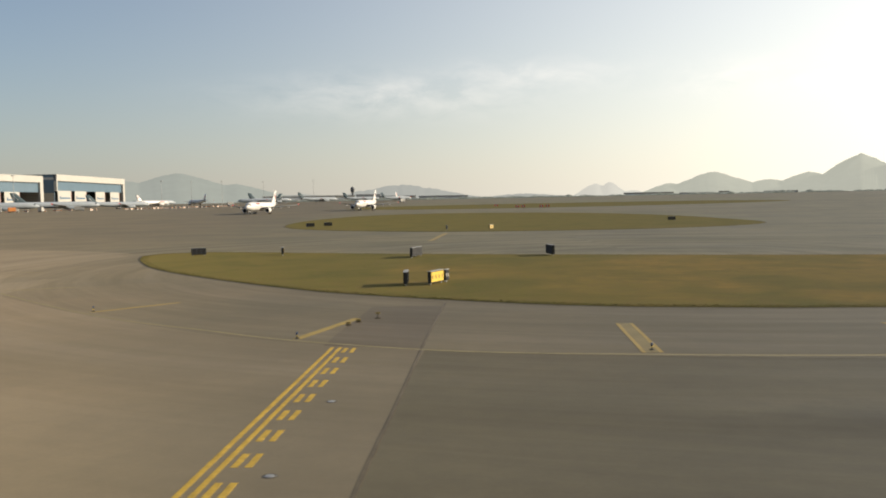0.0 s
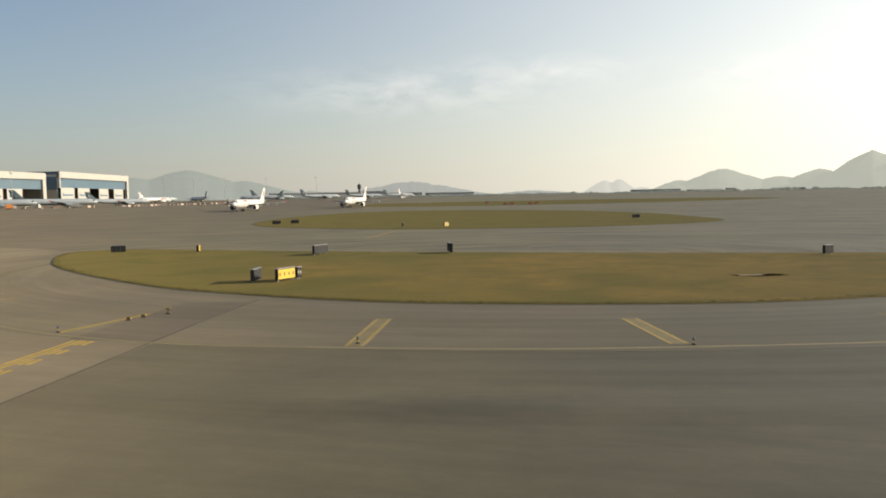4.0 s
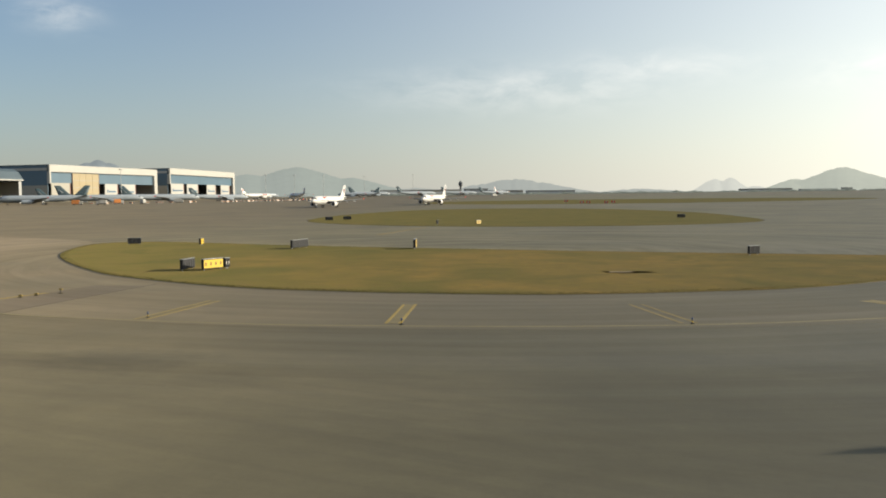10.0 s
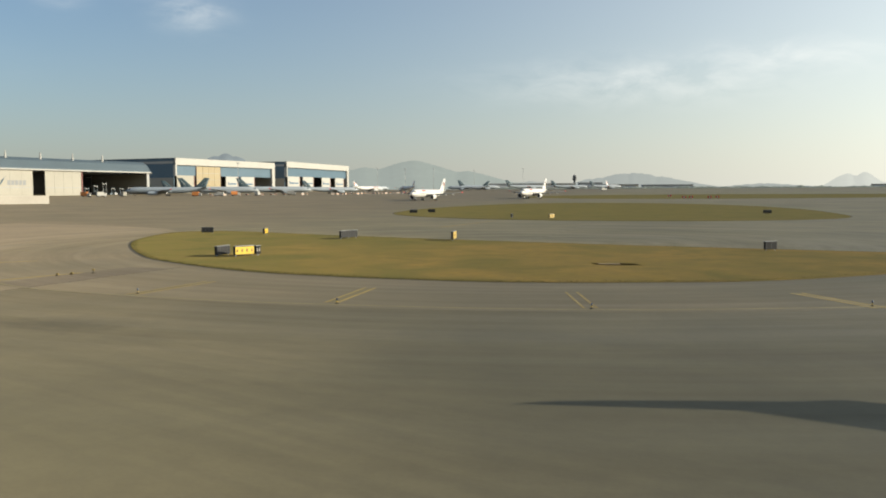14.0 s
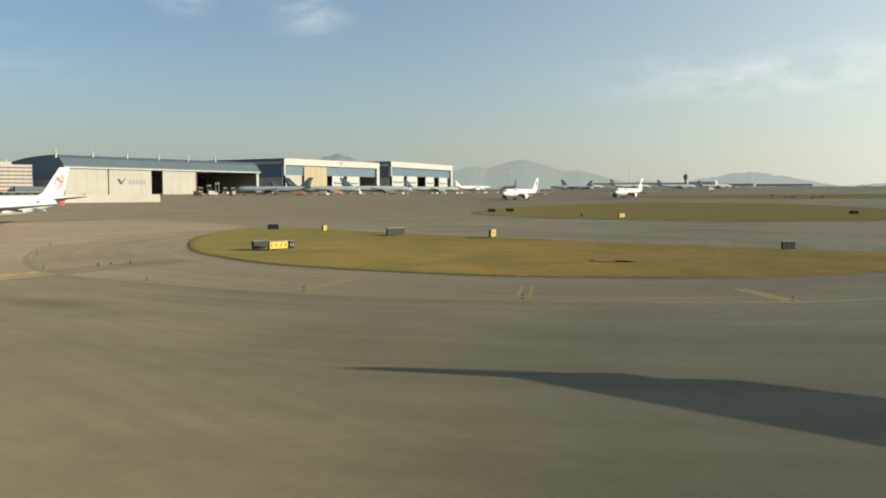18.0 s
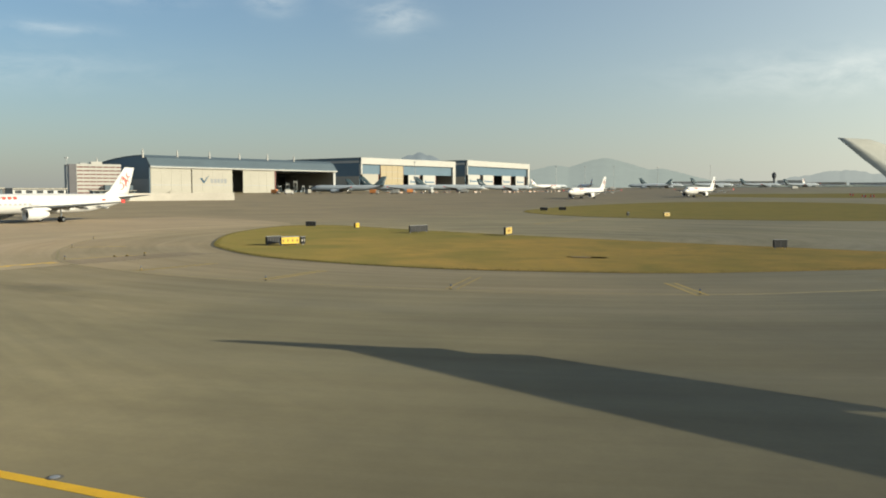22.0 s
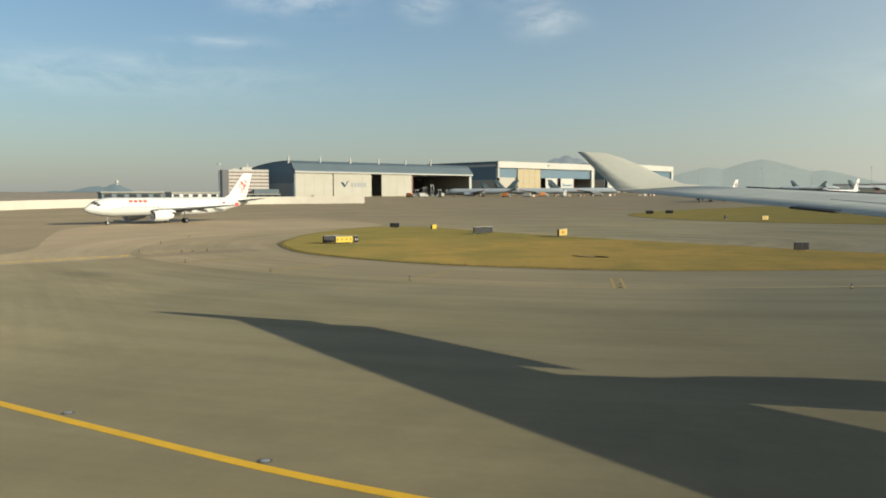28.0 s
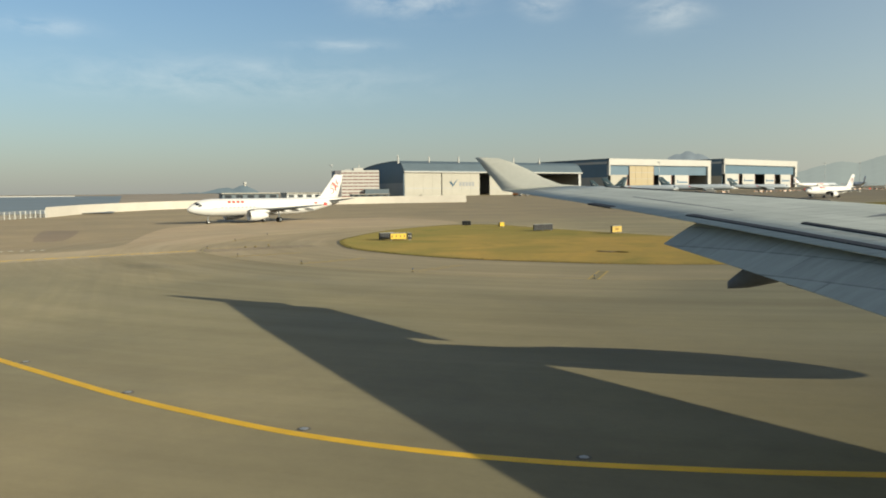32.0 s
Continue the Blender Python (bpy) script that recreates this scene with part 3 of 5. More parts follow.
    if lettered:
        for sgn in (1, -1):
            for i in range(9):
                x = -7.4 - i * 1.05
                part("lettering", box(x - .82, sgn * R - .02, zc - .26, x - .14, sgn * R + .035, zc + .22, bevel=.015), TEXTPALE, top, "plain grey livery bar")
            for i in range(4):
                x = -9.4 - i * 1.15
                yy = sgn * R * .84
                part("lettering", box(x - .8, yy - .12, zc + .92, x - .1, yy + .11, zc + 1.5, bevel=.02), RED, top, "plain red livery bar")
            part("cheat_line", box(-7.3, sgn * R - .02, zc - .3, -5.5, sgn * R + .03, zc - .2), TEXTGREY, top)
            part("cheat_line", box(-18.4, sgn * R - .02, zc - .3, -16.2, sgn * R + .03, zc - .2), TEXTGREY, top)
            part("flag_patch", box(-34.6, sgn * 1.6 - .06, zc + .55, -33.7, sgn * 1.6 + .06, zc + .95), RED, top, "small red flag mark")
    top.scale = (s, s, s)
    return top


# ---- ground ----
def ground_sheet():
    rings = [0, 15, 30, 50, 75, 100, 115, 130, 145, 160, 170, 180, 190, 200, 210, 220, 230, 240, 250, 260, 270, 280, 290, 300, 315, 330, 345, 360, 380, 400, 430, 460, 500, 550, 600, 700, 850, 1000, 1150, 1300, 1600, 2100, 2800, 3600, 4700]
    k = 160
    bm = bmesh.new()
    rows = []
    for r in rings[1:]:
        rows.append([bm.verts.new((60 + r * math.sin(2 * math.pi * i / k), -5 + r * math.cos(2 * math.pi * i / k), rise_at(60 + r, -5))) for i in range(k)])
    mid = bm.verts.new((60, -5, rise_at(60, -5)))
    for i in range(k):
        bm.faces.new((mid, rows[0][(i + 1) % k], rows[0][i]))
    for a, b in zip(rows, rows[1:]):
        for i in range(k):
            j = (i + 1) % k
            bm.faces.new((a[i], a[j], b[j], b[i]))
    bmesh.ops.recalc_face_normals(bm, faces=bm.faces[:])
    return bm


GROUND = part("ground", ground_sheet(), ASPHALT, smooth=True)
tagged(GROUND, "wide worn grey-brown asphalt taxiway and apron", "pavement", kind="structure")


def smooth_line(pts, n=8):
    """Points along a soft curve through pts."""
    out = []
    P = [Vector(p) for p in pts]
    P = [P[0] * 2 - P[1]] + P + [P[-1] * 2 - P[-2]]
    for a, b, c, d in zip(P, P[1:], P[2:], P[3:]):
        for i in range(n):
            t = i / n
            out.append(0.5 * ((2 * b) + (c - a) * t + (2 * a - 5 * b + 4 * c - d) * t * t + (3 * b - a - 3 * c + d) * t ** 3))
    out.append(P[-2])
    return out


def ribbon(pts, width, lift, name, mat, label, category, parent=None, breaks=None):
    """A painted stripe along a curve, lying on the ground."""
    bm = bmesh.new()
    vs = []
    for i, p in enumerate(pts):
        d = (pts[min(i + 1, len(pts) - 1)] - pts[max(i - 1, 0)]).normalized()
        q = Vector((-d.y, d.x)) * width / 2
        row = []
        for e in (p - q, p + q):
            z = rise_at(e.x, e.y) + lift
            row += [bm.verts.new((e.x, e.y, z)), bm.verts.new((e.x, e.y, z - lift + .001))]
        vs.append(row)
    for a, b in zip(vs, vs[1:]):
        bm.faces.new((a[0], a[2], b[2], b[0])), bm.faces.new((a[2], a[3], b[3], b[2])), bm.faces.new((a[1], a[0], b[0], b[1]))
    bmesh.ops.recalc_face_normals(bm, faces=bm.faces[:])
    ob = part(name, bm, mat, parent)
    return tagged(ob, label, category, kind="structure") if parent is None else ob


def field(outline, lift, name, mat, label, category, rim=0.0):
    """A sheet inside a closed outline, on the ground, a little proud of it."""
    bm = bmesh.new()
    c = sum(outline, Vector((0, 0))) / len(outline)
    loops = []
    for k in (1.0, 0.985, 0.93, 0.8, 0.6, 0.35, 0.12):
        loops.append([bm.verts.new((*(c + (p - c) * k), rise_at(*(c + (p - c) * k)) + lift + (rim if k < 1 else 0))) for p in outline])
    foot = [bm.verts.new((p.x, p.y, rise_at(p.x, p.y) + .001)) for p in outline]
    n = len(outline)
    for a, b in zip([foot] + loops, loops):
        for i in range(n):
            j = (i + 1) % n
            bm.faces.new((a[i], a[j], b[j], b[i]))
    bm.faces.new(loops[-1])
    bmesh.ops.recalc_face_normals(bm, faces=bm.faces[:])
    ob = part(name, bm, mat)
    return tagged(ob, label, category, kind="structure")


ISLE = smooth_line([(-38.5, 109), (-35.6, 100), (-29.5, 86.5), (-21, 74), (-10.4, 61.4), (-4, 56), (3.5, 51.1), (9, 48.5), (14, 47.2), (20, 46.1), (29, 45.7), (38, 47.7), (46, 50.8), (56, 58.8), (66, 68),
                    (73, 75), (74, 78), (68, 80.5), (50, 85), (32, 90), (9, 98), (-8, 104.8), (-22, 111.5), (-31, 115.2), (-37, 114), (-38.5, 109)], 6)[:-1]
FARISLE = smooth_line([(-43, 232), (-37, 216), (-25, 200), (-9, 187), (12, 178), (38, 177), (58, 184), (72, 196), (79, 212), (80, 240), (76, 285), (60, 330), (35, 360), (0, 372), (-30, 350), (-44, 300), (-46, 260), (-43, 232)], 6)[:-1]
EDGE = [(-60, 96), (-46, 79), (-33, 63), (-23.7, 52.3), (-18, 46.5), (-12, 41.8), (-7.2, 38.2), (0, 34.6), (8, 32.9), (16, 31.9), (23, 31.9), (30, 32.3), (37, 33.4), (44, 35.6), (50.5, 38.2), (56, 42.5), (62, 48), (70, 57), (80, 68)]
EDGELINE = smooth_line(EDGE, 8)
# pale shoulder between the edge line and the grass, and the broad pale patch beyond the bend
field(smooth_line([(-33, 62), (-21.5, 49.6), (-7.3, 37.7), (8, 32.5), (23, 30.9), (37, 32.4), (50, 37.2), (62, 48.6), (78, 66), (80, 76), (60, 92), (20, 97), (-20, 116), (-45, 112), (-42, 84), (-33, 62)], 5)[:-1], .006, "shoulder", SHOULDER,
      "pale asphalt shoulder round the grass island", "pavement")


def plain_field(pts, lift, name, mat, label, category):
    bm = bmesh.new()
    bm.faces.new([bm.verts.new((p[0], p[1], rise_at(p[0], p[1]) + lift)) for p in pts])
    bmesh.ops.triangulate(bm, faces=bm.faces[:], ngon_method="EAR_CLIP")
    bmesh.ops.recalc_face_normals(bm, faces=bm.faces[:])
    if bm.faces[0].normal.z < 0:
        bmesh.ops.reverse_faces(bm, faces=bm.faces[:])
    return tagged(part(name, bm, mat), label, category, kind="structure")


plain_field([*smooth_line([(-1.0, 35), (-1.6, 27), (-2.2, 16), (-3, 2), (-4, -15)], 3), *smooth_line([(-26, -15), (-22, 5), (-15, 24), (-23, 34.8), (-38, 43.6), (-60, 56.3), (-80, 69.5), (-92, 85), (-104, 106)], 4),
             *smooth_line([(-96, 140), (-66, 132), (-44, 118), (-37, 100), (-34, 82), (-24, 60), (-14, 47), (-5, 39), (0, 35.5)], 4)], .004, "old_pavement", OLD, "paler brown strip of old taxiway pavement", "pavement")
for ob_pts, nm, lb in ((ISLE, "grass_island", "dry mown grass island with a dark soil rim"), (FARISLE, "grass_island", "farther flat grass island between taxiways")):
    field([p + (p - sum(ob_pts, Vector((0, 0))) / len(ob_pts)).normalized() * .4 for p in ob_pts], .012, "soil_rim", SOIL, "narrow dark soil edge of the grass", "soil")
    field(ob_pts, .05, nm, GRASS, lb, "grass", rim=.03)
# a strip of grass still farther off
field(smooth_line([(-60, 520), (0, 470), (120, 480), (220, 540), (180, 620), (60, 640), (-40, 600), (-60, 520)], 6)[:-1], .05, "grass_strip", GRASS, "distant strip of dry grass", "grass")

ribbon(EDGELINE, .22, .010, "edge_line", EDGEPAINT, "thin faded yellow taxiway edge line", "line")
CURVE = smooth_line([(-40, -8.5), (-15, -6.2), (8, -4.4), (24, -3.3), (36.43, -2.6), (41.43, -2.25), (46.63, -1.9), (50.73, -1.62), (55.23, -1.29), (60.83, -0.82), (64.83, -0.2), (68.03, 0.5), (71.23, 1.65), (74.03, 3.1), (76.43, 4.75), (78.83, 6.6), (81.93, 9.4), (86.43, 14.2), (92.43, 22.5)], 8)
ribbon(CURVE, .34, .008, "centre_line", YELLOW, "fresh yellow curved taxiway centre line", "line")


def tufts(outline, n, seed, name, label):
    """Loose tufts of dry grass over an island, thicker at its rim."""
    rnd = random.Random(seed)
    k = len(outline)
    c = sum(outline, Vector((0, 0))) / k
    co, faces = [], []
    for i in range(n):
        u = rnd.random() * k
        p = outline[int(u) % k].lerp(outline[(int(u) + 1) % k], u % 1)
        q = c + (p - c) * (rnd.uniform(.975, .9955))
        z = rise_at(q.x, q.y) + .07
        for s in range(3):
            a, h, w = rnd.uniform(0, 6.28), rnd.uniform(.015, .035), rnd.uniform(.05, .14)
            dx, dy = math.cos(a) * w, math.sin(a) * w
            lx, ly = rnd.uniform(-.12, .12), rnd.uniform(-.12, .12)
            f = len(co)
            co += [(q.x - dx, q.y - dy, z), (q.x + dx, q.y + dy, z), (q.x + lx, q.y + ly, z + h)]
            faces.append((f, f + 1, f + 2))
    me = bpy.data.meshes.new(name)
    me.from_pydata(co, [], faces)
    me.materials.append(BLADES)
    return tagged(new(name, me), label, "grass", kind="stuff")


tufts(ISLE, 1800, 3, "grass_tufts", "short dry olive and straw grass tufts")
tufts(FARISLE, 1000, 4, "grass_tufts", "short dry grass tufts on the farther island")


# ---- painted markings ----
TAR = material("tar_seam", (0.07, 0.063, 0.05), 0.9, vary=0.35, scale=0.8)

def patch(corners, lift, name, mat, parent=None):
    bm = bmesh.new()
    up = [bm.verts.new((x, y, rise_at(x, y) + lift)) for x, y in corners]
    dn = [bm.verts.new((x, y, rise_at(x, y) + .001)) for x, y in corners]
    bm.faces.new(up)
    n = len(up)
    for i in range(n):
        j = (i + 1) % n
        bm.faces.new((up[i], dn[i], dn[j], up[j]))
    bmesh.ops.recalc_face_normals(bm, faces=bm.faces[:])
    return part(name, bm, mat, parent)


def bar(p, q, w, lift, name, mat, parent=None):
    p, q = Vector(p), Vector(q)
    d = (q - p).normalized()
    s = Vector((-d.y, d.x)) * w / 2
    return patch([p - s, q - s, q + s, p + s], lift, name, mat, parent)


FAINT = material("worn_yellow_wash", (0.165, 0.130, 0.056), 0.85, vary=0.25, scale=0.7, fine=9)
DULL = material("dull_yellow_paint", (0.225, 0.165, 0.055), 0.85, vary=0.25, scale=0.8, fine=12)
PALER = material("half_worn_yellow_paint", (0.29, 0.205, 0.05), 0.8, vary=0.25, scale=0.8, fine=12)
HOLDPAINT = material("worn_yellow_holding_paint", (0.43, 0.275, 0.03), 0.85, vary=0.35, scale=1.2, fine=7)
hold = tagged(new("holding_marking"), "yellow holding position marking of double lines and dashes", "marking", kind="structure")
P0, P1 = Vector((-4.95, 36.0)), Vector((-6.05, 13.6))
along = (P1 - P0).normalized()
side = Vector((-along.y, along.x))
if side.x < 0:
    side = -side
for off in (0.0, 0.34):
    bar(P0 + side * off, P1 + side * off, .15, .009, "solid_line", HOLDPAINT, hold)
i = 0
while 0.3 + i * 2.18 < 22:
    for off in (0.64, 0.98):
        a = P0 + along * (.25 + i * 2.18) + side * off
        bar(a, a + along * 1.1, .17, .009, "dash", HOLDPAINT, hold)
    i += 1

for a, b in (((-21.0, 50.1), (-17.1, 54.5)), ((-6.9, 38.5), (-4.8, 45.2)), ((8.0, 33.3), (8.6, 41.5)), ((21.4, 32.6), (20.9, 40.2)), ((35.6, 33.7), (33.7, 40.9)), ((50.2, 37.4), (46.8, 43.4)), ((62.0, 47.6), (58.6, 53.4))):
    mk = tagged(new("shoulder_marking"), "faded yellow diagonal shoulder stripe", "marking", "shoulder stripes", "structure")
    d = (Vector(b) - Vector(a)).normalized()
    q = Vector((-d.y, d.x)) * .34
    worn = a[0] > 55
    if a[0] < 0:
        bar(a, b, .46, .0105, "stripe", PALER, mk)
        continue
    if a[0] < 30 or 40 < a[0] < 55:
        bar(a, b, .8, .0105, "fill", FAINT, mk)
    for s in (q, -q):
        bar(Vector(a) + s, Vector(b) + s, .17, .0135, "stripe", FAINT if worn else DULL if 30 < a[0] < 40 else PALER if a[0] > 15 else FADED, mk)

for a, b_ in (((-43, 84), (-39.5, 84)), ((-33.6, 65), (-28.8, 67))):
    mk = tagged(new("shoulder_marking"), "faded yellow short shoulder line", "marking", "shoulder stripes", "structure")
    bar(a, b_, .35, .0105, "stripe", EDGEPAINT, mk)
far_stripe = tagged(new("shoulder_marking"), "faded yellow stripe across the farther taxiway", "marking", "shoulder stripes", "structure")
bar((-2.2, 138.6), (.6, 174.5), .9, .012, "stripe", DULL, far_stripe)
DARKSTRIP = pavement_material("dark_patch_asphalt", (0.150, 0.123, 0.078), (0.072, 0.060, 0.042), 0.5)
plain_field([(-4.4, 50.2), (-.2, 50.2), (-.9, 40), (-1.2, 35.4), (-5.4, 36.5), (-5.2, 40)], .0085, "patched_strip", DARKSTRIP, "darker strip of patched asphalt beside the grass", "pavement")

SEAM = material("worn_seam_smear", (0.080, 0.064, 0.038), 0.9, vary=0.4, scale=0.5, fine=4)
for pts in ([(-.1, 51.5), (-.9, 40), (-1.6, 27), (-2.2, 16), (-2.6, 4)],):
    seam = ribbon(smooth_line(pts, 8), .12, .0095, "pavement_seam", SEAM, "dark tar seam in the pavement", "seam")


STAINED = pavement_material("oil_stained_asphalt", (0.12, 0.10, 0.066), (0.055, 0.047, 0.034), 0.5)
plain_field(smooth_line([(-44, 31), (-43, 34.5), (-56, 41), (-70, 47), (-82, 51.5), (-89, 48), (-74, 42.5), (-60, 36.5), (-44, 31)], 4)[:-1], .0065, "pavement_stain", STAINED, "dark stained patch on the pavement", "stain")
dashes = tagged(new("white_marking"), "short row of worn white painted dashes", "marking", kind="structure")
for i in range(5):
    p = Vector((-22.6, 20.2)).lerp(Vector((-20.9, 24.4)), i / 4)
    bar(p, p + Vector((-.55, .45)), .32, .012, "dash", PALEPAINT, dashes)


# ---- small things by the taxiway ----
LENS = material("blue_lens_glass", (0.02, 0.04, 0.10), 0.3, vary=0.1)


def edge_light(x, y):
    e = empty("edge_light", pose(x, y, rise_at(x, y) + .009) @ Matrix.Scale(.7, 4), "small blue-topped taxiway edge light on a post", "light", "taxiway edge lights")
    part("base", tube((0, 0, 0), (0, 0, .05), .16, .12, 12), SIGNBLACK, e)
    part("post", tube((0, 0, .05), (0, 0, .3), .035, k=8), SIGNBLACK, e)
    part("lens", loft([[(r * math.cos(2 * math.pi * i / 10), r * math.sin(2 * math.pi * i / 10), z) for i in range(10)] for z, r in ((.3, .075), (.36, .08), (.42, .06), (.45, .02))]), LENS, e, "blue glass lens")
    part("collar", tube((0, 0, .14), (0, 0, .2), .05, k=8), SIGNYELLOW, e)
    return e


for x, y in ((-6.9, 38.6), (8.1, 33.9), (21.9, 32.3), (35.7, 33.4), (49.9, 38.0), (62.0, 46.4), (-21.0, 50.5), (-33.5, 63.6)):
    edge_light(x, y)

STUB = material("weathered_brown_fitting", (0.07, 0.055, 0.03), 0.8, vary=0.3)
for x, y, h in ((-3.7, 45.0, .40), (-4.6, 43.7, .12), (-5.0, 42.6, .14)):
    e = empty("guard_light", pose(x, y, rise_at(x, y) + .007) @ Matrix.Scale(.62, 4), "low yellow guard light fitting on the pavement", "light", "guard lights")
    part("base", box(-.22, -.16, 0, .22, .16, .08, bevel=.02), STUB, e)
    part("stem", tube((0, 0, .08), (0, 0, h), .05, k=8), STUB, e)
    part("lamp_head", box(-.2, -.1, h, .2, .1, h + .14, bevel=.03), FADED, e, "yellow lamp housing")


def inset_light(x, y):
    e = empty("inset_light", pose(x, y, .001) @ Matrix.Scale(.78, 4), "round grey inset taxiway centre line light", "light", "inset centre line lights")
    part("ring", loft([[(r * math.cos(2 * math.pi * i / 16), r * math.sin(2 * math.pi * i / 16), z) for i in range(16)] for z, r in ((0, .24), (.012, .23), (.018, .17))]), TAR, e, "dark sealed ring")
    part("cap", loft([[(r * math.cos(2 * math.pi * i / 16), r * math.sin(2 * math.pi * i / 16), z) for i in range(16)] for z, r in ((.018, .15), (.03, .13), (.034, .03))]), POST, e)


for x, y in ((44.83, -1.7), (52.63, -1), (60.38, -0.48), (67.88, 0.92), (74.53, 4), (80.43, 8.5), (-3.7, 25.9), (-4.15, 18.7)):
    inset_light(x, y)

BARE = material("bare_brown_soil", (0.25, 0.175, 0.09), 0.95, vary=0.35, scale=1.2)
PITLID = material("dusty_brown_lid", (0.28, 0.21, 0.115), 0.9, vary=0.3, scale=1.5)
cover = empty("drain_cover", pose(34.6, 61.5, rise_at(34.6, 61.5) + .08), "worn brown-grey pit cover in a bare patch of the grass", "cover")
part("slab", box(-1.1, -.34, 0, .5, .34, .028, bevel=.01), PITLID, cover)
part("frame", box(-1.2, -.42, -.05, .6, .42, .02), BARE, cover)
rnd = random.Random(21)
bm = bmesh.new()
rim_ = [bm.verts.new((1.9 * (1 + .25 * rnd.uniform(-1, 1)) * math.cos(2 * math.pi * i / 22) + .3, 1.0 * (1 + .3 * rnd.uniform(-1, 1)) * math.sin(2 * math.pi * i / 22), .012)) for i in range(22)]
bm.faces.new(rim_)
bmesh.ops.solidify(bm, geom=bm.faces[:], thickness=.008)
part("bare_soil", bm, BARE, cover, "ragged bare soil patch")


DARKRIB = material("dark_grey_sign_rib", (0.085, 0.085, 0.085), 0.8, vary=0.15)
SIGNPALE = material("faded_yellow_sign_panel", (0.40, 0.285, 0.07), 0.6, vary=0.1)


def sign(name, x, y, turn, w, h, face, label, bars=0, ink=SIGNINK, back=SIGNBLACK, frame_mat=SIGNBLACK):
    """A lit taxiway sign: a box on short legs, its face to local -y."""
    e = empty(name, pose(x, y, rise_at(x, y) + .07, 0, 0, turn), label, "sign", "taxiway signs")
    part("body", box(-w / 2, -.14, .16, w / 2, .14, .16 + h, bevel=.03), frame_mat, e)
    part("face_panel", box(-w / 2 + .06, -.155, .22, w / 2 - .06, -.135, .10 + h), face, e)
    part("back_panel", box(-w / 2 + .06, .135, .22, w / 2 - .06, .155, .10 + h), back, e)
    # Pale strip added on top: the sunlit upper edge put into colour.
    part("sunlit_top", box(-w / 2 - .02, -.17, .155 + h, w / 2 + .02, .17, .20 + h, bevel=.015), POST, e, "pale top strip with the sunlit edge painted in")
    if not bars:
        for i in range(max(3, round(w / .45))):
            rx = -w / 2 + .1 + (w - .2) * i / (max(3, round(w / .45)) - 1)
            part("rib", box(rx - .02, -.17, .2, rx + .02, -.135, .12 + h), DARKRIB, e)
    n = max(2, round(w / 1.1))
    for i in range(n):
        lx = -w / 2 + .2 + (w - .4) * i / (n - 1)
        part("leg", tube((lx, 0, -.04), (lx, 0, .18), .05, k=8), POST, e)
    for i in range(bars):
        cxx = -w / 2 + w * (i + .5) / bars
        part("lettering", box(cxx - w / bars * .2, -.165, .16 + h * .34, cxx + w / bars * .14, -.15, .16 + h * .66), ink, e, "unreadable lettering bar")
    return e


sign("taxiway_sign", -.75, 63.3, 66, 2.3, .84, SIGNYELLOW, "yellow direction sign with dark lettering on the grass", 4)
sign("taxiway_sign", .0, 64.7, 60, .55, .80, SIGNBLACK, "narrow black location sign with pale lettering", 2, CONCRETE)
sign("taxiway_sign", -2.95, 63.1, 90, 2.5, .84, SIGNBLACK, "long black sign standing on the grass", 0)
sign("taxiway_sign", -30.6, 106.5, 20, 1.8, .8, SIGNBLACK, "small black sign at the tip of the grass", 0)
sign("taxiway_sign", -19.8, 104.7, 100, 1.6, .8, SIGNYELLOW, "small yellow sign with a dark back on the grass", 2)
sign("taxiway_sign", -3.2, 96.5, 74, 3.7, .95, SIGNBLACK, "wide dark sign with a ribbed face", 0)
sign("taxiway_sign", 11.8, 95.4, 97, 3.0, 1.0, SIGNPALE, "tall yellow sign with a dark back", 1)
sign("taxiway_sign", 48.9, 82.0, 35, 1.5, .8, SIGNBLACK, "black sign near the far rim of the grass", 0)
sign("taxiway_sign", 10.6, 189.4, 60, 1.9, .9, SIGNPALE, "pale yellow sign on the farther grass island", 1)
sign("taxiway_sign", .8, 191, 80, 1.0, .9, SIGNBLACK, "narrow dark sign on the farther grass island", 0)
sign("taxiway_sign", -35, 226, 15, 2.2, .9, SIGNBLACK, "black sign at the tip of the farther grass", 0)
sign("taxiway_sign", -31, 231, 15, 2.2, .9, SIGNBLACK, "black sign at the tip of the farther grass", 0)
sign("taxiway_sign", 62, 232, 15, 2.2, .9, SIGNBLACK, "black sign on the farther grass island", 0)


# ---- hangars ----
def place(p, q):
    """A frame with x from p to q, y away from the taxiway, z up, on the ground; p, q: degrees to the left of +y, and metres, from the bend. The width too."""
    p, q = (Vector((75 - d * math.sin(radians(a)), -12 + d * math.cos(radians(a)))) for a, d in (p, q))
    return pose(p.x, p.y, min(rise_at(p.x, p.y), rise_at(q.x, q.y)), 0, 0, math.degrees(math.atan2(q.y - p.y, q.x - p.x))), (q - p).length


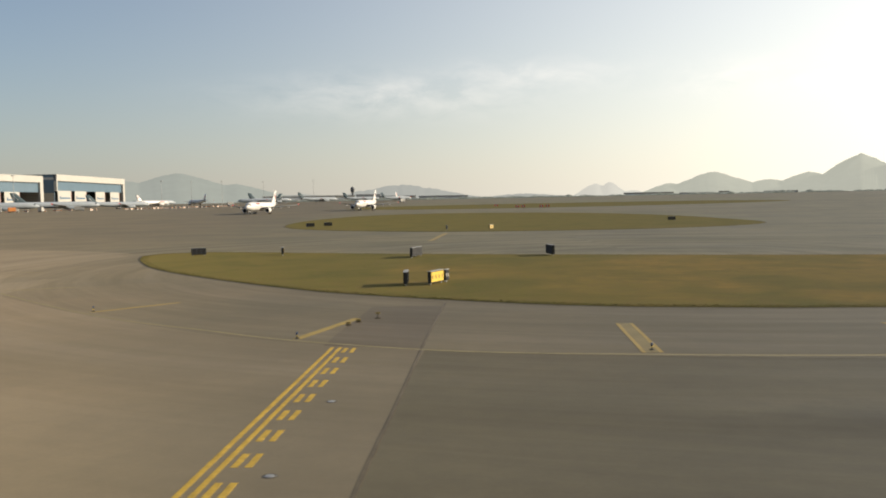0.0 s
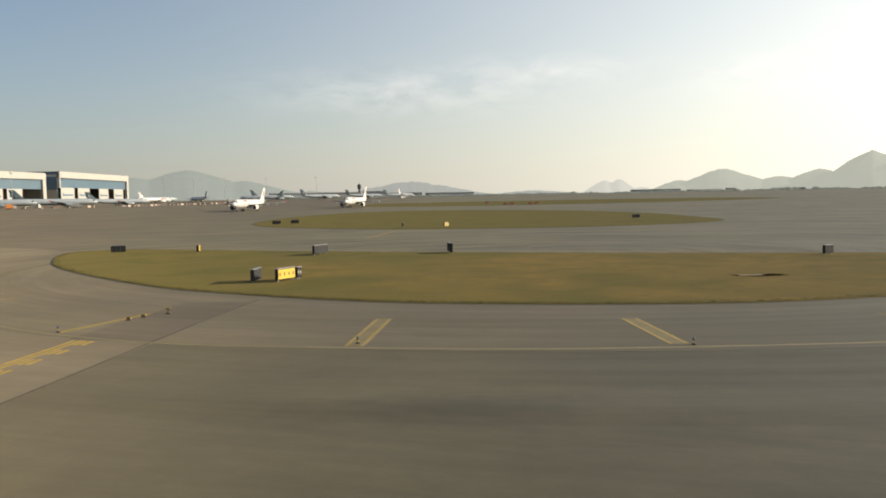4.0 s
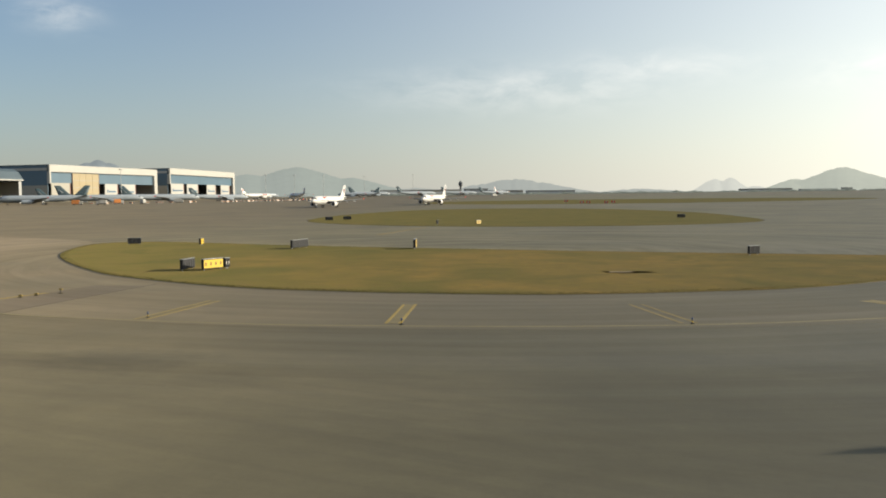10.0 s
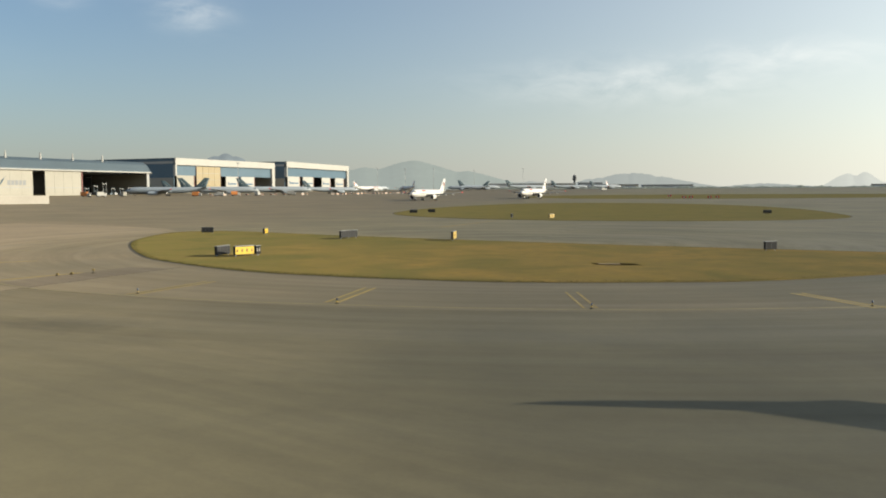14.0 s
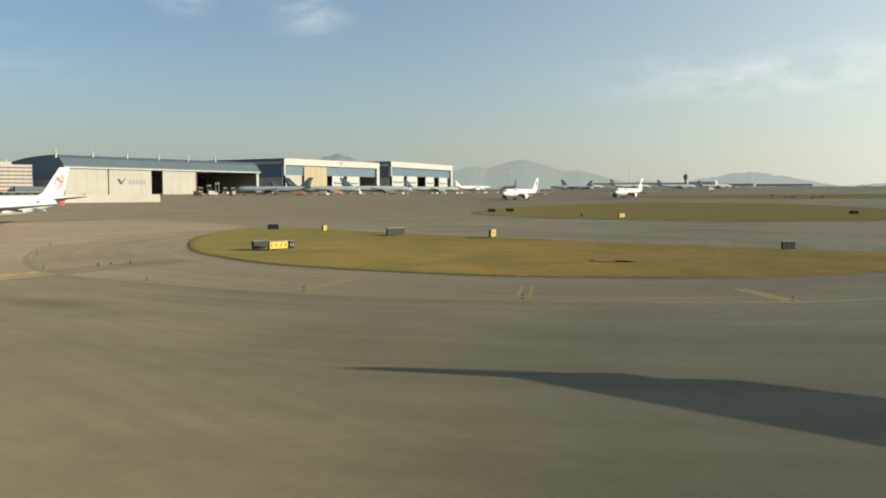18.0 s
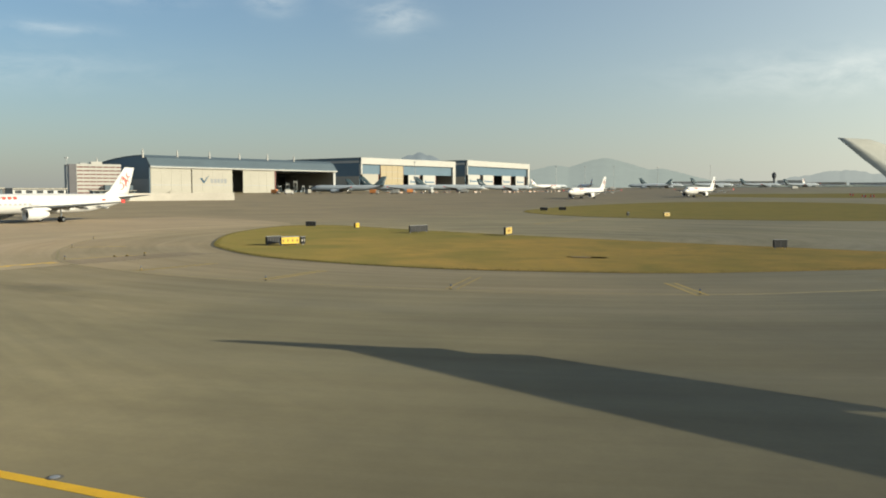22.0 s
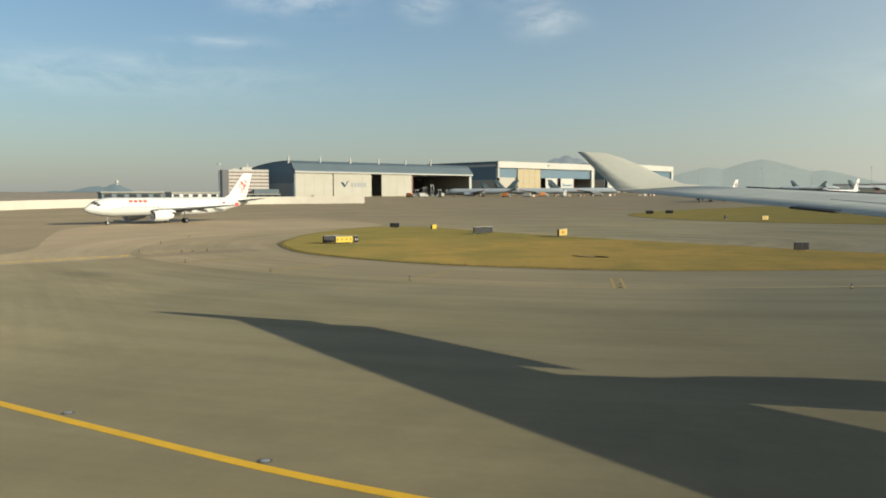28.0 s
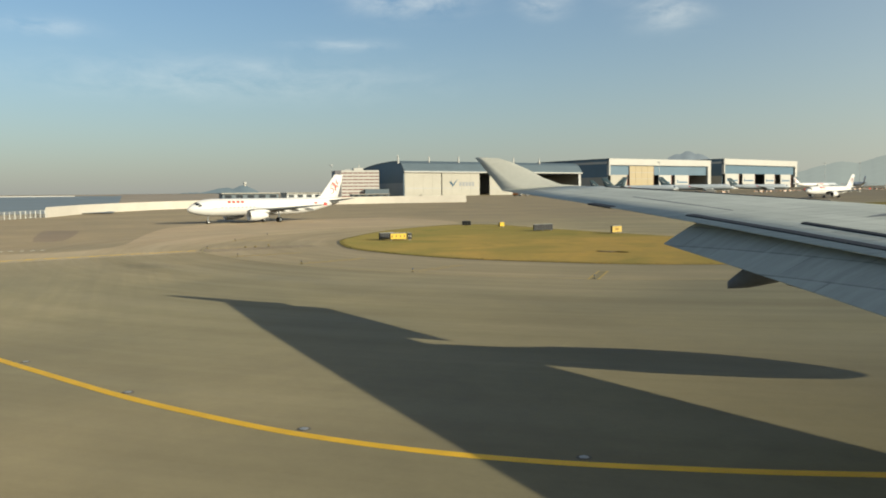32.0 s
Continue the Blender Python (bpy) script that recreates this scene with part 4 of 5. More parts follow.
def hangar_arched():
    m, w = place((48.18, 688), (36.49, 811))
    m, w = m @ Matrix.Scale(.80, 4), w / .80
    e = empty("hangar", m, "long cream hangar with an arched blue-grey roof and open doors", "hangar")
    d, ht, hw = 124.0, 36.8, 25.2
    back_arc = [(10 + 118 * math.sin(math.pi / 2 * k / 12), ht * math.cos(math.pi / 2 * k / 12) ** .75 if k < 12 else 0) for k in range(13)]
    sec = [(-2, hw), (-1.6, hw + 1.5), (4, hw + (ht - hw) * .75)] + back_arc + [(126.5, 0)] + [(y - 1.2, max(z - 1.2, 0)) for y, z in back_arc[::-1][1:]] + [(4, hw + (ht - hw) * .75 - 1.2)]
    part("roof", loft([[(x, y, z) for y, z in sec] for x in (-1, w + 1)]), HROOF, e, "curved blue-grey sheet roof")
    part("eaves_band", box(-1.2, -2.6, hw - .5, w + 1.2, -2.1, hw + .5), HWHITE, e, "white eaves strip")
    gable = [(0, 0), (0, hw), (4, hw + (ht - hw) * .7)] + [(y - .6, max(z - .6, 0)) for y, z in back_arc]
    part("end_wall", loft([[(x, y, z) for y, z in gable] for x in (-.8, .3)]), HBLUE, e, "dark blue arched gable wall")
    part("gable_skirt", box(-1.1, 1, 0, -.75, 112, 14), GABLE, e, "pale grey-blue lower gable cladding")
    part("end_wall", box(w - .5, 0, 0, w, d, hw), CREAM, e)
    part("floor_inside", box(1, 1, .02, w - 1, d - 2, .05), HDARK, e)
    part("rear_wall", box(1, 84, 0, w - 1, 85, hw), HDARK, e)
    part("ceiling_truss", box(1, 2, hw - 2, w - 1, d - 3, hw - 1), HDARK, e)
    doors = ((0, .185), (.189, .39), (.445, .62))
    for i, (a, b) in enumerate(doors):
        dr = part("door", box(w * a + .15, -.6, .2, w * b - .15, .2, hw - .6), CREAM, e, "cream sliding hangar door")
        part("door_rail", box(w * a + .2, -.75, 8.2, w * b - .2, -.55, 8.8), POST, dr)
        for k in range(1, 4):
            xx = w * (a + (b - a) * k / 4)
            part("door_rib", box(xx - .1, -.72, .3, xx + .1, -.58, hw - .8), CREAM, dr)
    part("door_top_beam", box(0, -1.2, hw - .8, w, .4, hw), CREAM, e)
    # First panel: an added dark sheet for the shade in the door gap.
    part("door_jamb", box(w * .36, 62, 0, w * .475, 62.5, hw), HDARK, e, "added dark sheet for the shade between the doors")
    part("door_jamb", box(w * .985, -.5, 0, w, .5, hw), POST, e)
    part("door_post", box(w * .62, -1.0, 0, w * .626, .4, hw), BRICKRED, e)
    # sign: a blue tick and plain letter blocks
    bx = w * .225
    bm = bmesh.new()
    for q in (((0, 15.2), (3.0, 15.6), (6.0, 11.8), (4.6, 10.2)), ((4.6, 10.2), (6.2, 11.4), (11.6, 18.6), (7.2, 15.0))):
        f = [bm.verts.new((bx + x, -.72, z)) for x, z in q]
        bm.faces.new(f)
    bmesh.ops.solidify(bm, geom=bm.faces[:], thickness=.15)
    part("sign_emblem", bm, LOGOBLUE, e, "blue tick-shaped emblem")
    for k in range(5):
        x0 = bx + 13.2 + k * 4.1
        bm = box(x0, -.74, 10.6, x0 + 3.1, -.6, 15.0, bevel=.05)
        part("sign_block", bm, TEXTGREY, e)
    for k in range(6):
        x0 = -2 + k * w * .155
        mast = part("roof_mast", tube((x0, 8, ht - 3), (x0, 8, ht + 2.6), 1.1, .8, 10), HWHITE, e, "white roof vent mast")
        part("mast_tip", tube((x0, 8, ht + 2.6), (x0, 8, ht + 5.6), .7, .3, 8), HWHITE, mast)
    # staging and clutter in the open bay
    rnd = random.Random(31)
    for k in range(7):
        x0, hh = w * (.645 + k * .048), rnd.uniform(7, 16)
        dock = part("work_dock", box(x0, 14, hh - .5, x0 + 5, 19, hh), POST, e, "maintenance staging in the bay")
        for ox in (.3, 4.7):
            part("dock_post", box(x0 + ox - .2, 14.1, .05, x0 + ox + .2, 14.7, hh + 1.4), POST if k % 3 == 0 else HROOF, dock)
        part("dock_deck", box(x0, 14, hh * .5, x0 + 5, 19, hh * .5 + .4), HROOF, dock)
    for k in range(16):
        x0, hh = w * (.63 + k * .022) + rnd.uniform(-1, 1), rnd.uniform(1.2, 4.2)
        part("crate", box(x0, rnd.uniform(2, 8), .05, x0 + rnd.uniform(1.5, 4), 11, hh, bevel=.1), rnd.choice((POST, HROOF, BRICKRED, HROOF)), e)
    for k in range(5):
        part("roof_light", box(w * (.66 + k * .07), 40, hw - 5.4, w * (.69 + k * .07), 41, hw - 5.0), POST, e)
    part("front_clutter", box(w * .075, -4, .05, w * .17, -2.2, 2.2, bevel=.2), CREAM, e, "low equipment by the doors")
    return e


def hangar_blue(p, q, ht, depth, panels, name_label, size, ochre=None):
    m, w = place(p, q)
    m, w = m @ Matrix.Scale(size, 4), w / size
    e = empty("hangar", m, name_label, "hangar", "blue hangars")
    cl = ht * .52
    part("end_wall", box(-.4, 0, 0, .4, depth, ht), HBLUE, e)
    part("end_wall", box(w - .4, 0, 0, w + .4, depth, ht), HWHITE, e)
    part("side_skirt", box(-.6, .5, 0, -.35, depth, ht * .45), CREAM, e)
    part("side_stripe", box(-.7, .2, ht * .86, -.38, depth, ht * .93), HWHITE, e)
    part("roof", box(-1, -3.5, ht, w + 1, depth, ht + .8), HROOF, e)
    part("white_fascia", box(-1, -3.6, ht * .82, w + 1, -1.4, ht + .9, bevel=.2), HWHITE, e, "broad white front fascia")
    part("white_pier", box(w - 5, -3.4, 0, w + 1, 0, ht * .82), HWHITE, e)
    part("white_pier", box(-1, -3.4, ht * .5, 1.2, 0, ht * .82), HWHITE, e)
    part("blue_band", box(1.2, -1.0, cl, w - 5, 0, ht * .82), HBLUE, e, "blue ribbed cladding band")
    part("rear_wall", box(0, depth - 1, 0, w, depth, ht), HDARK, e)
    # Inner wall added to catch the low sun behind the doors.
    part("added_partition", box(.5, 34, 0, w - .5, 34.6, ht - 2), HDARK, e)
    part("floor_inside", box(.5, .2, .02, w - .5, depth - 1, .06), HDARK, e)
    for i, (a, b, mt) in enumerate(panels):
        dr = part("door", box(w * a, -1.2, .2, w * b, -.2, cl), mt, e, "tall pale hangar door leaf")
        part("door_rail", box(w * a + .2, -1.35, cl * .3, w * b - .2, -1.2, cl * .33), POST, dr)
        part("door_frame", box(w * b, -1.3, .2, w * b + 1.0, -.1, cl), BRICKRED, e)
        if mt is HWHITE:
            bm = box(w * a + 4, -1.36, cl * .5, w * a + 6, -1.2, cl * .68)
            box(w * a + 7, -1.36, cl * .52, w * b - 3, -1.2, cl * .6, bm)
            part("door_emblem", bm, LOGOBLUE, dr, "small blue mark")
    if ochre:
        a, b = ochre
        dr = part("door", box(w * a, -2.0, .2, w * b, -1.2, ht * .8), OCHRE, e, "ochre raised tail door")
        for k in range(5):
            xx = w * (a + (b - a) * k / 4)
            part("door_rib", box(xx - .18, -2.2, .2, xx + .18, -2.0, ht * .8), BRICKRED if k in (0, 4) else OCHRE, dr)
        for zz in (.18, .40, .60):
            part("door_rail", box(w * a, -2.16, ht * zz - .2, w * b, -2.0, ht * zz + .2), POST, dr)
    return e


hangar_arched()
hangar_blue((34.80, 910), (28.53, 1035), 38.4, 125, ((.02, .17, CREAM), (.48, .6, HWHITE), (.64, .78, HWHITE)), "blue and white hangar with an ochre tail door", .885, (.19, .42))
hangar_blue((27.70, 1061), (23.51, 1222), 37.2, 115, ((.03, .2, HWHITE), (.25, .41, HWHITE), (.55, .69, HWHITE), (.78, .93, HWHITE)), "white-topped blue hangar with pale door leaves", .94)


# ---- office block and low sheds behind the blast wall ----
OFFDARK = material("dark_grey_panel_facade", (0.10, 0.095, 0.10), 0.6, vary=0.15, scale=0.2)


def office():
    m, w = place((52.39, 685), (49.86, 690))
    w /= .72
    e = empty("office_block", m @ Matrix.Scale(.72, 4), "white banded office block with a dark end tower", "building")
    part("end_tower", box(-7, 0, 0, 0, 30, 30), OFFDARK, e, "dark grey end tower")
    part("side_glass", box(-7.2, 2, 1, -7, 28, 28), HBLUE, e)
    for f in range(8):
        part("floor_band", box(0, 0, 2 + f * 3.7, w, 30, 4.4 + f * 3.7), HWHITE, e)
        part("window_band", box(.3, .4, .5 + f * 3.7, w - .3, 29, 2.1 + f * 3.7), BRICKRED, e, "recessed dark window strip")
        for k in range(7):
            part("mullion", box(k * w / 7 + .2, .15, .5 + f * 3.7, k * w / 7 + .6, .5, 2 + f * 3.7), HWHITE, e)
    part("roof_house", box(w * .35, 6, 30, w * .6, 18, 33), HWHITE, e)
    part("roof_unit", box(w * .1, 4, 30, w * .25, 12, 31.6), POST, e)
    part("roof_mast", tube((w * .5, 10, 33), (w * .5, 10, 37), .8, .3, 8), HWHITE, e)
    part("annex", box(w * .6, -6, 0, w + 10, 4, 9), HROOF, e)


office()
for p, q, h, mt in (((60.11, 605), (56.49, 614), 6, HROOF), ((55.95, 621), (53.08, 634), 5.5, POST), ((51.60, 613), (49.17, 618), 4, HROOF)):
    m, w = place(p, q)
    e = empty("low_shed", m, "long low pale shed with a flat roof", "shed", "low sheds")
    part("wall", box(0, 0, 0, w, 12, h * .75), mt, e)
    part("roof", box(-.8, -1.5, h * .75, w + .8, 13, h * .86), CREAM, e)
    for k in range(5):
        part("window", box(w * (k + .2) / 5, -.1, h * .25, w * (k + .8) / 5, .05, h * .6), DARKGLASS, e)


# ---- blast wall ----
WALL = smooth_line([(-193, 84), (-222, 107), (-247, 138), (-264, 178), (-268, 225), (-257, 272), (-232, 310)], 6)
bm = bmesh.new()
rows = []
for i, p in enumerate(WALL):
    d = (WALL[min(i + 1, len(WALL) - 1)] - WALL[max(i - 1, 0)]).normalized()
    q = Vector((-d.y, d.x)) * .3
    z, h = rise_at(p.x, p.y), 3.2 + .5 * i / len(WALL)
    rows.append([(p.x - q.x, p.y - q.y, z), (p.x + q.x, p.y + q.y, z), (p.x + q.x * .6, p.y + q.y * .6, z + h), (p.x - q.x * .6, p.y - q.y * .6, z + h)])
wall = part("blast_wall", loft(rows), CONCRETE)
tagged(wall, "long low pale concrete blast wall beside the taxiway", "wall", kind="structure")
fence = tagged(new("fence"), "low open pale metal fence beyond the end of the blast wall", "fence")
f0, f1 = Vector((-192.5, 83.5)), Vector((-163, 48))
for i in range(19):
    p = f0.lerp(f1, i / 18)
    z = rise_at(p.x, p.y)
    part("post", box(p.x - .09, p.y - .09, z, p.x + .09, p.y + .09, z + 2.3), PALEPAINT, fence)
for h in (.3, .8, 1.3, 1.8, 2.25):
    part("rail", tube((*f0, rise_at(*f0) + h), (*f1, rise_at(*f1) + h), .05, k=6), PALEPAINT, fence)


# ---- sea and far land ----
def sector(a0, a1, r0, r1, lift, name, mat, label, category, k=24, rings=4):
    bm = bmesh.new()
    rows = []
    for j in range(rings + 1):
        r = r0 + (r1 - r0) * j / rings
        rows.append([])
        for i in range(k + 1):
            a = radians(a0 + (a1 - a0) * i / k)
            x, y = 60 - r * math.sin(a), -5 + r * math.cos(a)
            rows[-1].append(bm.verts.new((x, y, rise_at(x, y) + lift)))
    for a, b in zip(rows, rows[1:]):
        for i in range(k):
            bm.faces.new((a[i], a[i + 1], b[i + 1], b[i]))
    bmesh.ops.recalc_face_normals(bm, faces=bm.faces[:])
    ob = part(name, bm, mat)
    return tagged(ob, label, category, kind="structure")


sector(66.5, 130, 300, 1000, .35, "sea", SEA, "calm grey-blue sea beyond the wall", "water", rings=12)
sector(50, 60, 520, 1500, .3, "far_land", LAND, "flat brown reclaimed land", "land")
sector(60, 66.5, 420, 1500, .3, "far_land", LAND, "flat brown reclaimed land beyond the wall", "land")
sector(66.5, 130, 1000, 1500, .3, "far_land", LAND, "flat brown shore across the water", "land")
bm = bmesh.new()
rows = []
for i in range(21):
    a = radians(69.3 + .55 * i)
    x, y = 60 - 985 * math.sin(a), -5 + 985 * math.cos(a)
    z, q = rise_at(x, y), Vector((-math.sin(a), math.cos(a))) * 2
    rows.append([(x - q.x, y - q.y, z), (x + q.x, y + q.y, z), (x + q.x * .5, y + q.y * .5, z + 1.3), (x - q.x * .5, y - q.y * .5, z + 1.3)])
tagged(part("breakwater", loft(rows), HWHITE), "thin white breakwater across the water", "breakwater", kind="structure")
sector(40, 140, 1500, 4600, .5, "far_land", LAND, "flat brown reclaimed land across the water", "land", rings=8)


def ridge(name, mat, label, dist, peaks, a0, a1, seed, rough=1.0, blunt=1.7):
    """A far range of hills: bearing, slope of its top as seen from the taxiway, half-width in degrees."""
    bm = bmesh.new()
    k = int((a1 - a0) / .16)
    rows = [[], [], []]
    base = rise_at(60 + dist, -5)
    for i in range(k + 1):
        a = a0 + (a1 - a0) * i / k
        h = max([hh * math.exp(-abs((a - c) / w) ** blunt) for c, hh, w in peaks])
        h *= 1 + rough * (.10 * noise.noise((a * .9, seed, 0)) + .07 * noise.noise((a * 2.7, seed, 3)))
        h += .0006 * noise.noise((a * 5, seed, 7))
        top = max(base + 2, EYE + h * dist)
        for j, (dr, z) in enumerate(((-dist * .09, base - 20), (0, top), (dist * .05, base - 20))):
            r = dist + dr
            rows[j].append(bm.verts.new((40 - r * math.sin(radians(a)), r * math.cos(radians(a)), z)))
    for a, b in zip(rows, rows[1:]):
        for i in range(k):
            bm.faces.new((a[i], a[i + 1], b[i + 1], b[i]))
    bmesh.ops.recalc_face_normals(bm, faces=bm.faces[:])
    ob = part(name, bm, mat, smooth=True)
    return tagged(ob, label, "hills", kind="structure")


# The pale tone of each range is haze set in its material.
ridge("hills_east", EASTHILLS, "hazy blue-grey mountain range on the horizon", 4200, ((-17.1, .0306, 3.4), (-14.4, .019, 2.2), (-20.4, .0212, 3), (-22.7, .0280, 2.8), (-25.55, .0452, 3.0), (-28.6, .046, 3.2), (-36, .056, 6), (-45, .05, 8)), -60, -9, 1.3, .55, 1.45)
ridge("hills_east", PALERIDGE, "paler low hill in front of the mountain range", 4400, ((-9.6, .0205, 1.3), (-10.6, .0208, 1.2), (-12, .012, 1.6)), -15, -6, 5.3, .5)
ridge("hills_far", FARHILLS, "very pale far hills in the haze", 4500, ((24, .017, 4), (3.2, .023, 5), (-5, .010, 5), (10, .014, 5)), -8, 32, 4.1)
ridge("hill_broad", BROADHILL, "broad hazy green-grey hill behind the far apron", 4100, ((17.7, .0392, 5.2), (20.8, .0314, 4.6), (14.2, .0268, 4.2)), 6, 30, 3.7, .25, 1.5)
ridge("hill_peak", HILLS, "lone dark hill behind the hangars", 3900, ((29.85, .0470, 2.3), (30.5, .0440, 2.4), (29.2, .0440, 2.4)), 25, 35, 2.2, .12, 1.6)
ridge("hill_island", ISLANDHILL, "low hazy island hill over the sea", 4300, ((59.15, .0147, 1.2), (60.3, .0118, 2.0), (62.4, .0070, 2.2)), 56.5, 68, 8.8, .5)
hm = Vector((40 - 4290 * math.sin(radians(59.05)), 4290 * math.cos(radians(59.05))))
e = empty("hilltop_dome", pose(hm.x, hm.y, EYE + .0140 * 4290), "white radar dome on the island hill", "radar dome")
part("dome", loft([[(r * math.cos(2 * math.pi * i / 12), r * math.sin(2 * math.pi * i / 12), z) for i in range(12)] for z, r in ((4, 5), (8, 8), (13, 8.5), (18, 6), (20, 2))]), HWHITE, e, smooth=True)
part("base", tube((0, 0, -12), (0, 0, 5), 4, 4, 10), CONCRETE, e)


# a ragged belt of trees along the far side
def tree_belt():
    bm = bmesh.new()
    rnd = random.Random(5)
    for i in range(560):
        a, r = radians(rnd.uniform(-38, 15)), rnd.uniform(1500, 2300)
        x, y = 60 - r * math.sin(a), -5 + r * math.cos(a)
        z, h, w = rise_at(x, y), rnd.uniform(2, 5), rnd.uniform(7, 20)
        for b in range(3):
            ox, oy, oz = rnd.uniform(-w, w) * .5, rnd.uniform(-w, w) * .5, rnd.uniform(.3, .8) * h
            q = [bm.verts.new((x + ox + w * .45 * sx, y + oy + w * .45 * sy, z + oz + h * .35 * sz)) for sx, sy, sz in ((1, 0, 0), (0, 1, 0), (-1, 0, 0), (0, -1, 0), (0, 0, 1), (0, 0, -1.8))]
            for f in ((0, 1, 4), (1, 2, 4), (2, 3, 4), (3, 0, 4), (1, 0, 5), (2, 1, 5), (3, 2, 5), (0, 3, 5)):
                bm.faces.new([q[k] for k in f])
    ob = part("tree_belt", bm, TREES)
    tagged(ob, "ragged dark belt of distant trees", "trees", kind="stuff")


tree_belt()

TOWER = material("dark_tower_concrete", (0.07, 0.075, 0.08), 0.8, vary=0.15, scale=0.1)
tw = Vector((60 - 2300 * math.sin(radians(7.4)), 2300 * math.cos(radians(7.4)) - 5))
e = empty("control_tower", pose(tw.x, tw.y, rise_at(*tw)) @ Matrix.Scale(.86, 4), "distant dark airport control tower with a wide cab", "tower")
part("shaft", tube((0, 0, -1), (0, 0, 30), 3.6, 3.0, 16), TOWER, e)
part("cab", loft([[(r * math.cos(2 * math.pi * i / 16), r * math.sin(2 * math.pi * i / 16), z) for i in range(16)] for z, r in ((27, 3), (31, 6), (39, 6.4), (42, 4.6), (45, 2))]), TOWER, e)
part("mast", tube((0, 0, 45), (0, 0, 50), .6, .3, 8), POST, e)

# ---- airliners ----
queue = airliner("airliner", pose(-96.5, 82, rise_at(-95, 104), 0, 0, 268.5), 1.0, WHITE, WHITE, WHITE, "white narrow-body airliner with red tail emblem taxiing", "taxiing airliners", logo=RED)
second = copy_thing(queue, pose(-92, 402, rise_at(-90, 422), 0, 0, 262))
tagged(second, "white narrow-body airliner farther back in the queue")
third = copy_thing(queue, pose(-46, 458, rise_at(-44, 475), 0, 0, 260))
tagged(third, "white narrow-body airliner last in the queue")


JETGREY = material("blue_grey_aircraft_paint", (0.32, 0.352, 0.372), 0.45, vary=0.06, scale=0.3)
JETBELLY = material("dull_green_grey_paint", (0.21, 0.24, 0.25), 0.5, vary=0.08, scale=0.3)
JETFIN = material("dark_green_fin_paint", (0.055, 0.085, 0.095), 0.5, vary=0.1)


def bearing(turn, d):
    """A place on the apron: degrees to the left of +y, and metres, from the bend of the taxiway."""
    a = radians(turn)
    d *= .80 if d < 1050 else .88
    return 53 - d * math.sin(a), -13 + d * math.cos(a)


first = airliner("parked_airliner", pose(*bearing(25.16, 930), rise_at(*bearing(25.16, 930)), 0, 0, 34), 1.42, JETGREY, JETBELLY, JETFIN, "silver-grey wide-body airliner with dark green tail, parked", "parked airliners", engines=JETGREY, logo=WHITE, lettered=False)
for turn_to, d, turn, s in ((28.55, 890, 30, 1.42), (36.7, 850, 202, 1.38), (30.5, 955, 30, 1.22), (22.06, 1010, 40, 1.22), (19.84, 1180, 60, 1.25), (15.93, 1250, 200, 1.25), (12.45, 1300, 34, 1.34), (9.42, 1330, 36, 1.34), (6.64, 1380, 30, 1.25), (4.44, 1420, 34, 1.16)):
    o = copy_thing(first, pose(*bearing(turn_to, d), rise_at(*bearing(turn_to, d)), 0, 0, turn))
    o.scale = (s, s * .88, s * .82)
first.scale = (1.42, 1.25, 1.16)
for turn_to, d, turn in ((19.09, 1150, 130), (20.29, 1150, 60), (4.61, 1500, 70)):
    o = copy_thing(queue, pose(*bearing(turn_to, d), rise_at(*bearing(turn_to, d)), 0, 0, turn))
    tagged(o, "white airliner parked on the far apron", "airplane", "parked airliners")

# ---- the wing of the airliner that carries the camera, as it stands near the end of the way ----
heading = radians(43.1 - 7)
nose2 = Vector((math.cos(heading), math.sin(heading)))
left2 = Vector((-nose2.y, nose2.x))
basis = Matrix(((nose2.x, left2.x, 0, 82.11), (nose2.y, left2.y, 0, -12.14), (0, 0, 1, 0), (0, 0, 0, 1)))
jet = empty("airliner_wing", basis, "grey swept jet airliner wing with an upturned winglet and lowered flap", "wing")
TIP = 36.5


def wing_le(a):
    u = TIP - a
    return (3.4 + .765 * u, a - .2, 6.30 - .062 * u - .0006 * u * u)


def wing_te(a):
    u = TIP - a
    return (-.5 + .518 * u, a, 6.19 - .066 * u - .0008 * u * u)


part("wing_box", loft([foil(wing_le(a), wing_te(a), .042) for a in (36.5, 34, 30, 26, 22, 17, 11, 4)]), WING, jet, smooth=True)
part("winglet", loft([foil(wing_le(36.5), wing_te(36.5), .042), foil((2.2, 36.55, 6.42), (-.66, 36.66, 6.38), .04, (0, -.5, .85)), foil((1.3, 36.9, 6.76), (-.93, 36.86, 6.70), .04, (0, -.85, .5)), foil((.66, 37.15, 7.12), (-1.26, 37.1, 7.04), .04, (0, -1, .2)),
                      foil((-.12, 37.4, 7.48), (-1.61, 37.4, 7.46), .04, (0, -1, 0)), foil((-.78, 37.5, 7.70), (-1.89, 37.55, 7.75), .035, (0, -1, 0))]), WINGLET, jet, "pale grey upturned winglet", smooth=True)
# slats, run out and drooped, on both sides of the engine pylon
for a0, a1 in ((35.4, 26.5), (22.6, 8.0)):
    rows = []
    for k in range(5):
        n, a, z = wing_le(a0 + (a1 - a0) * k / 4)
        rows.append(foil((n + .65, a, z - .55), (n - .25, a, z + .1), .15))
    part("slat", loft(rows), WINGDARK, jet, "drooped leading edge slat", smooth=True)
flap_rows = []
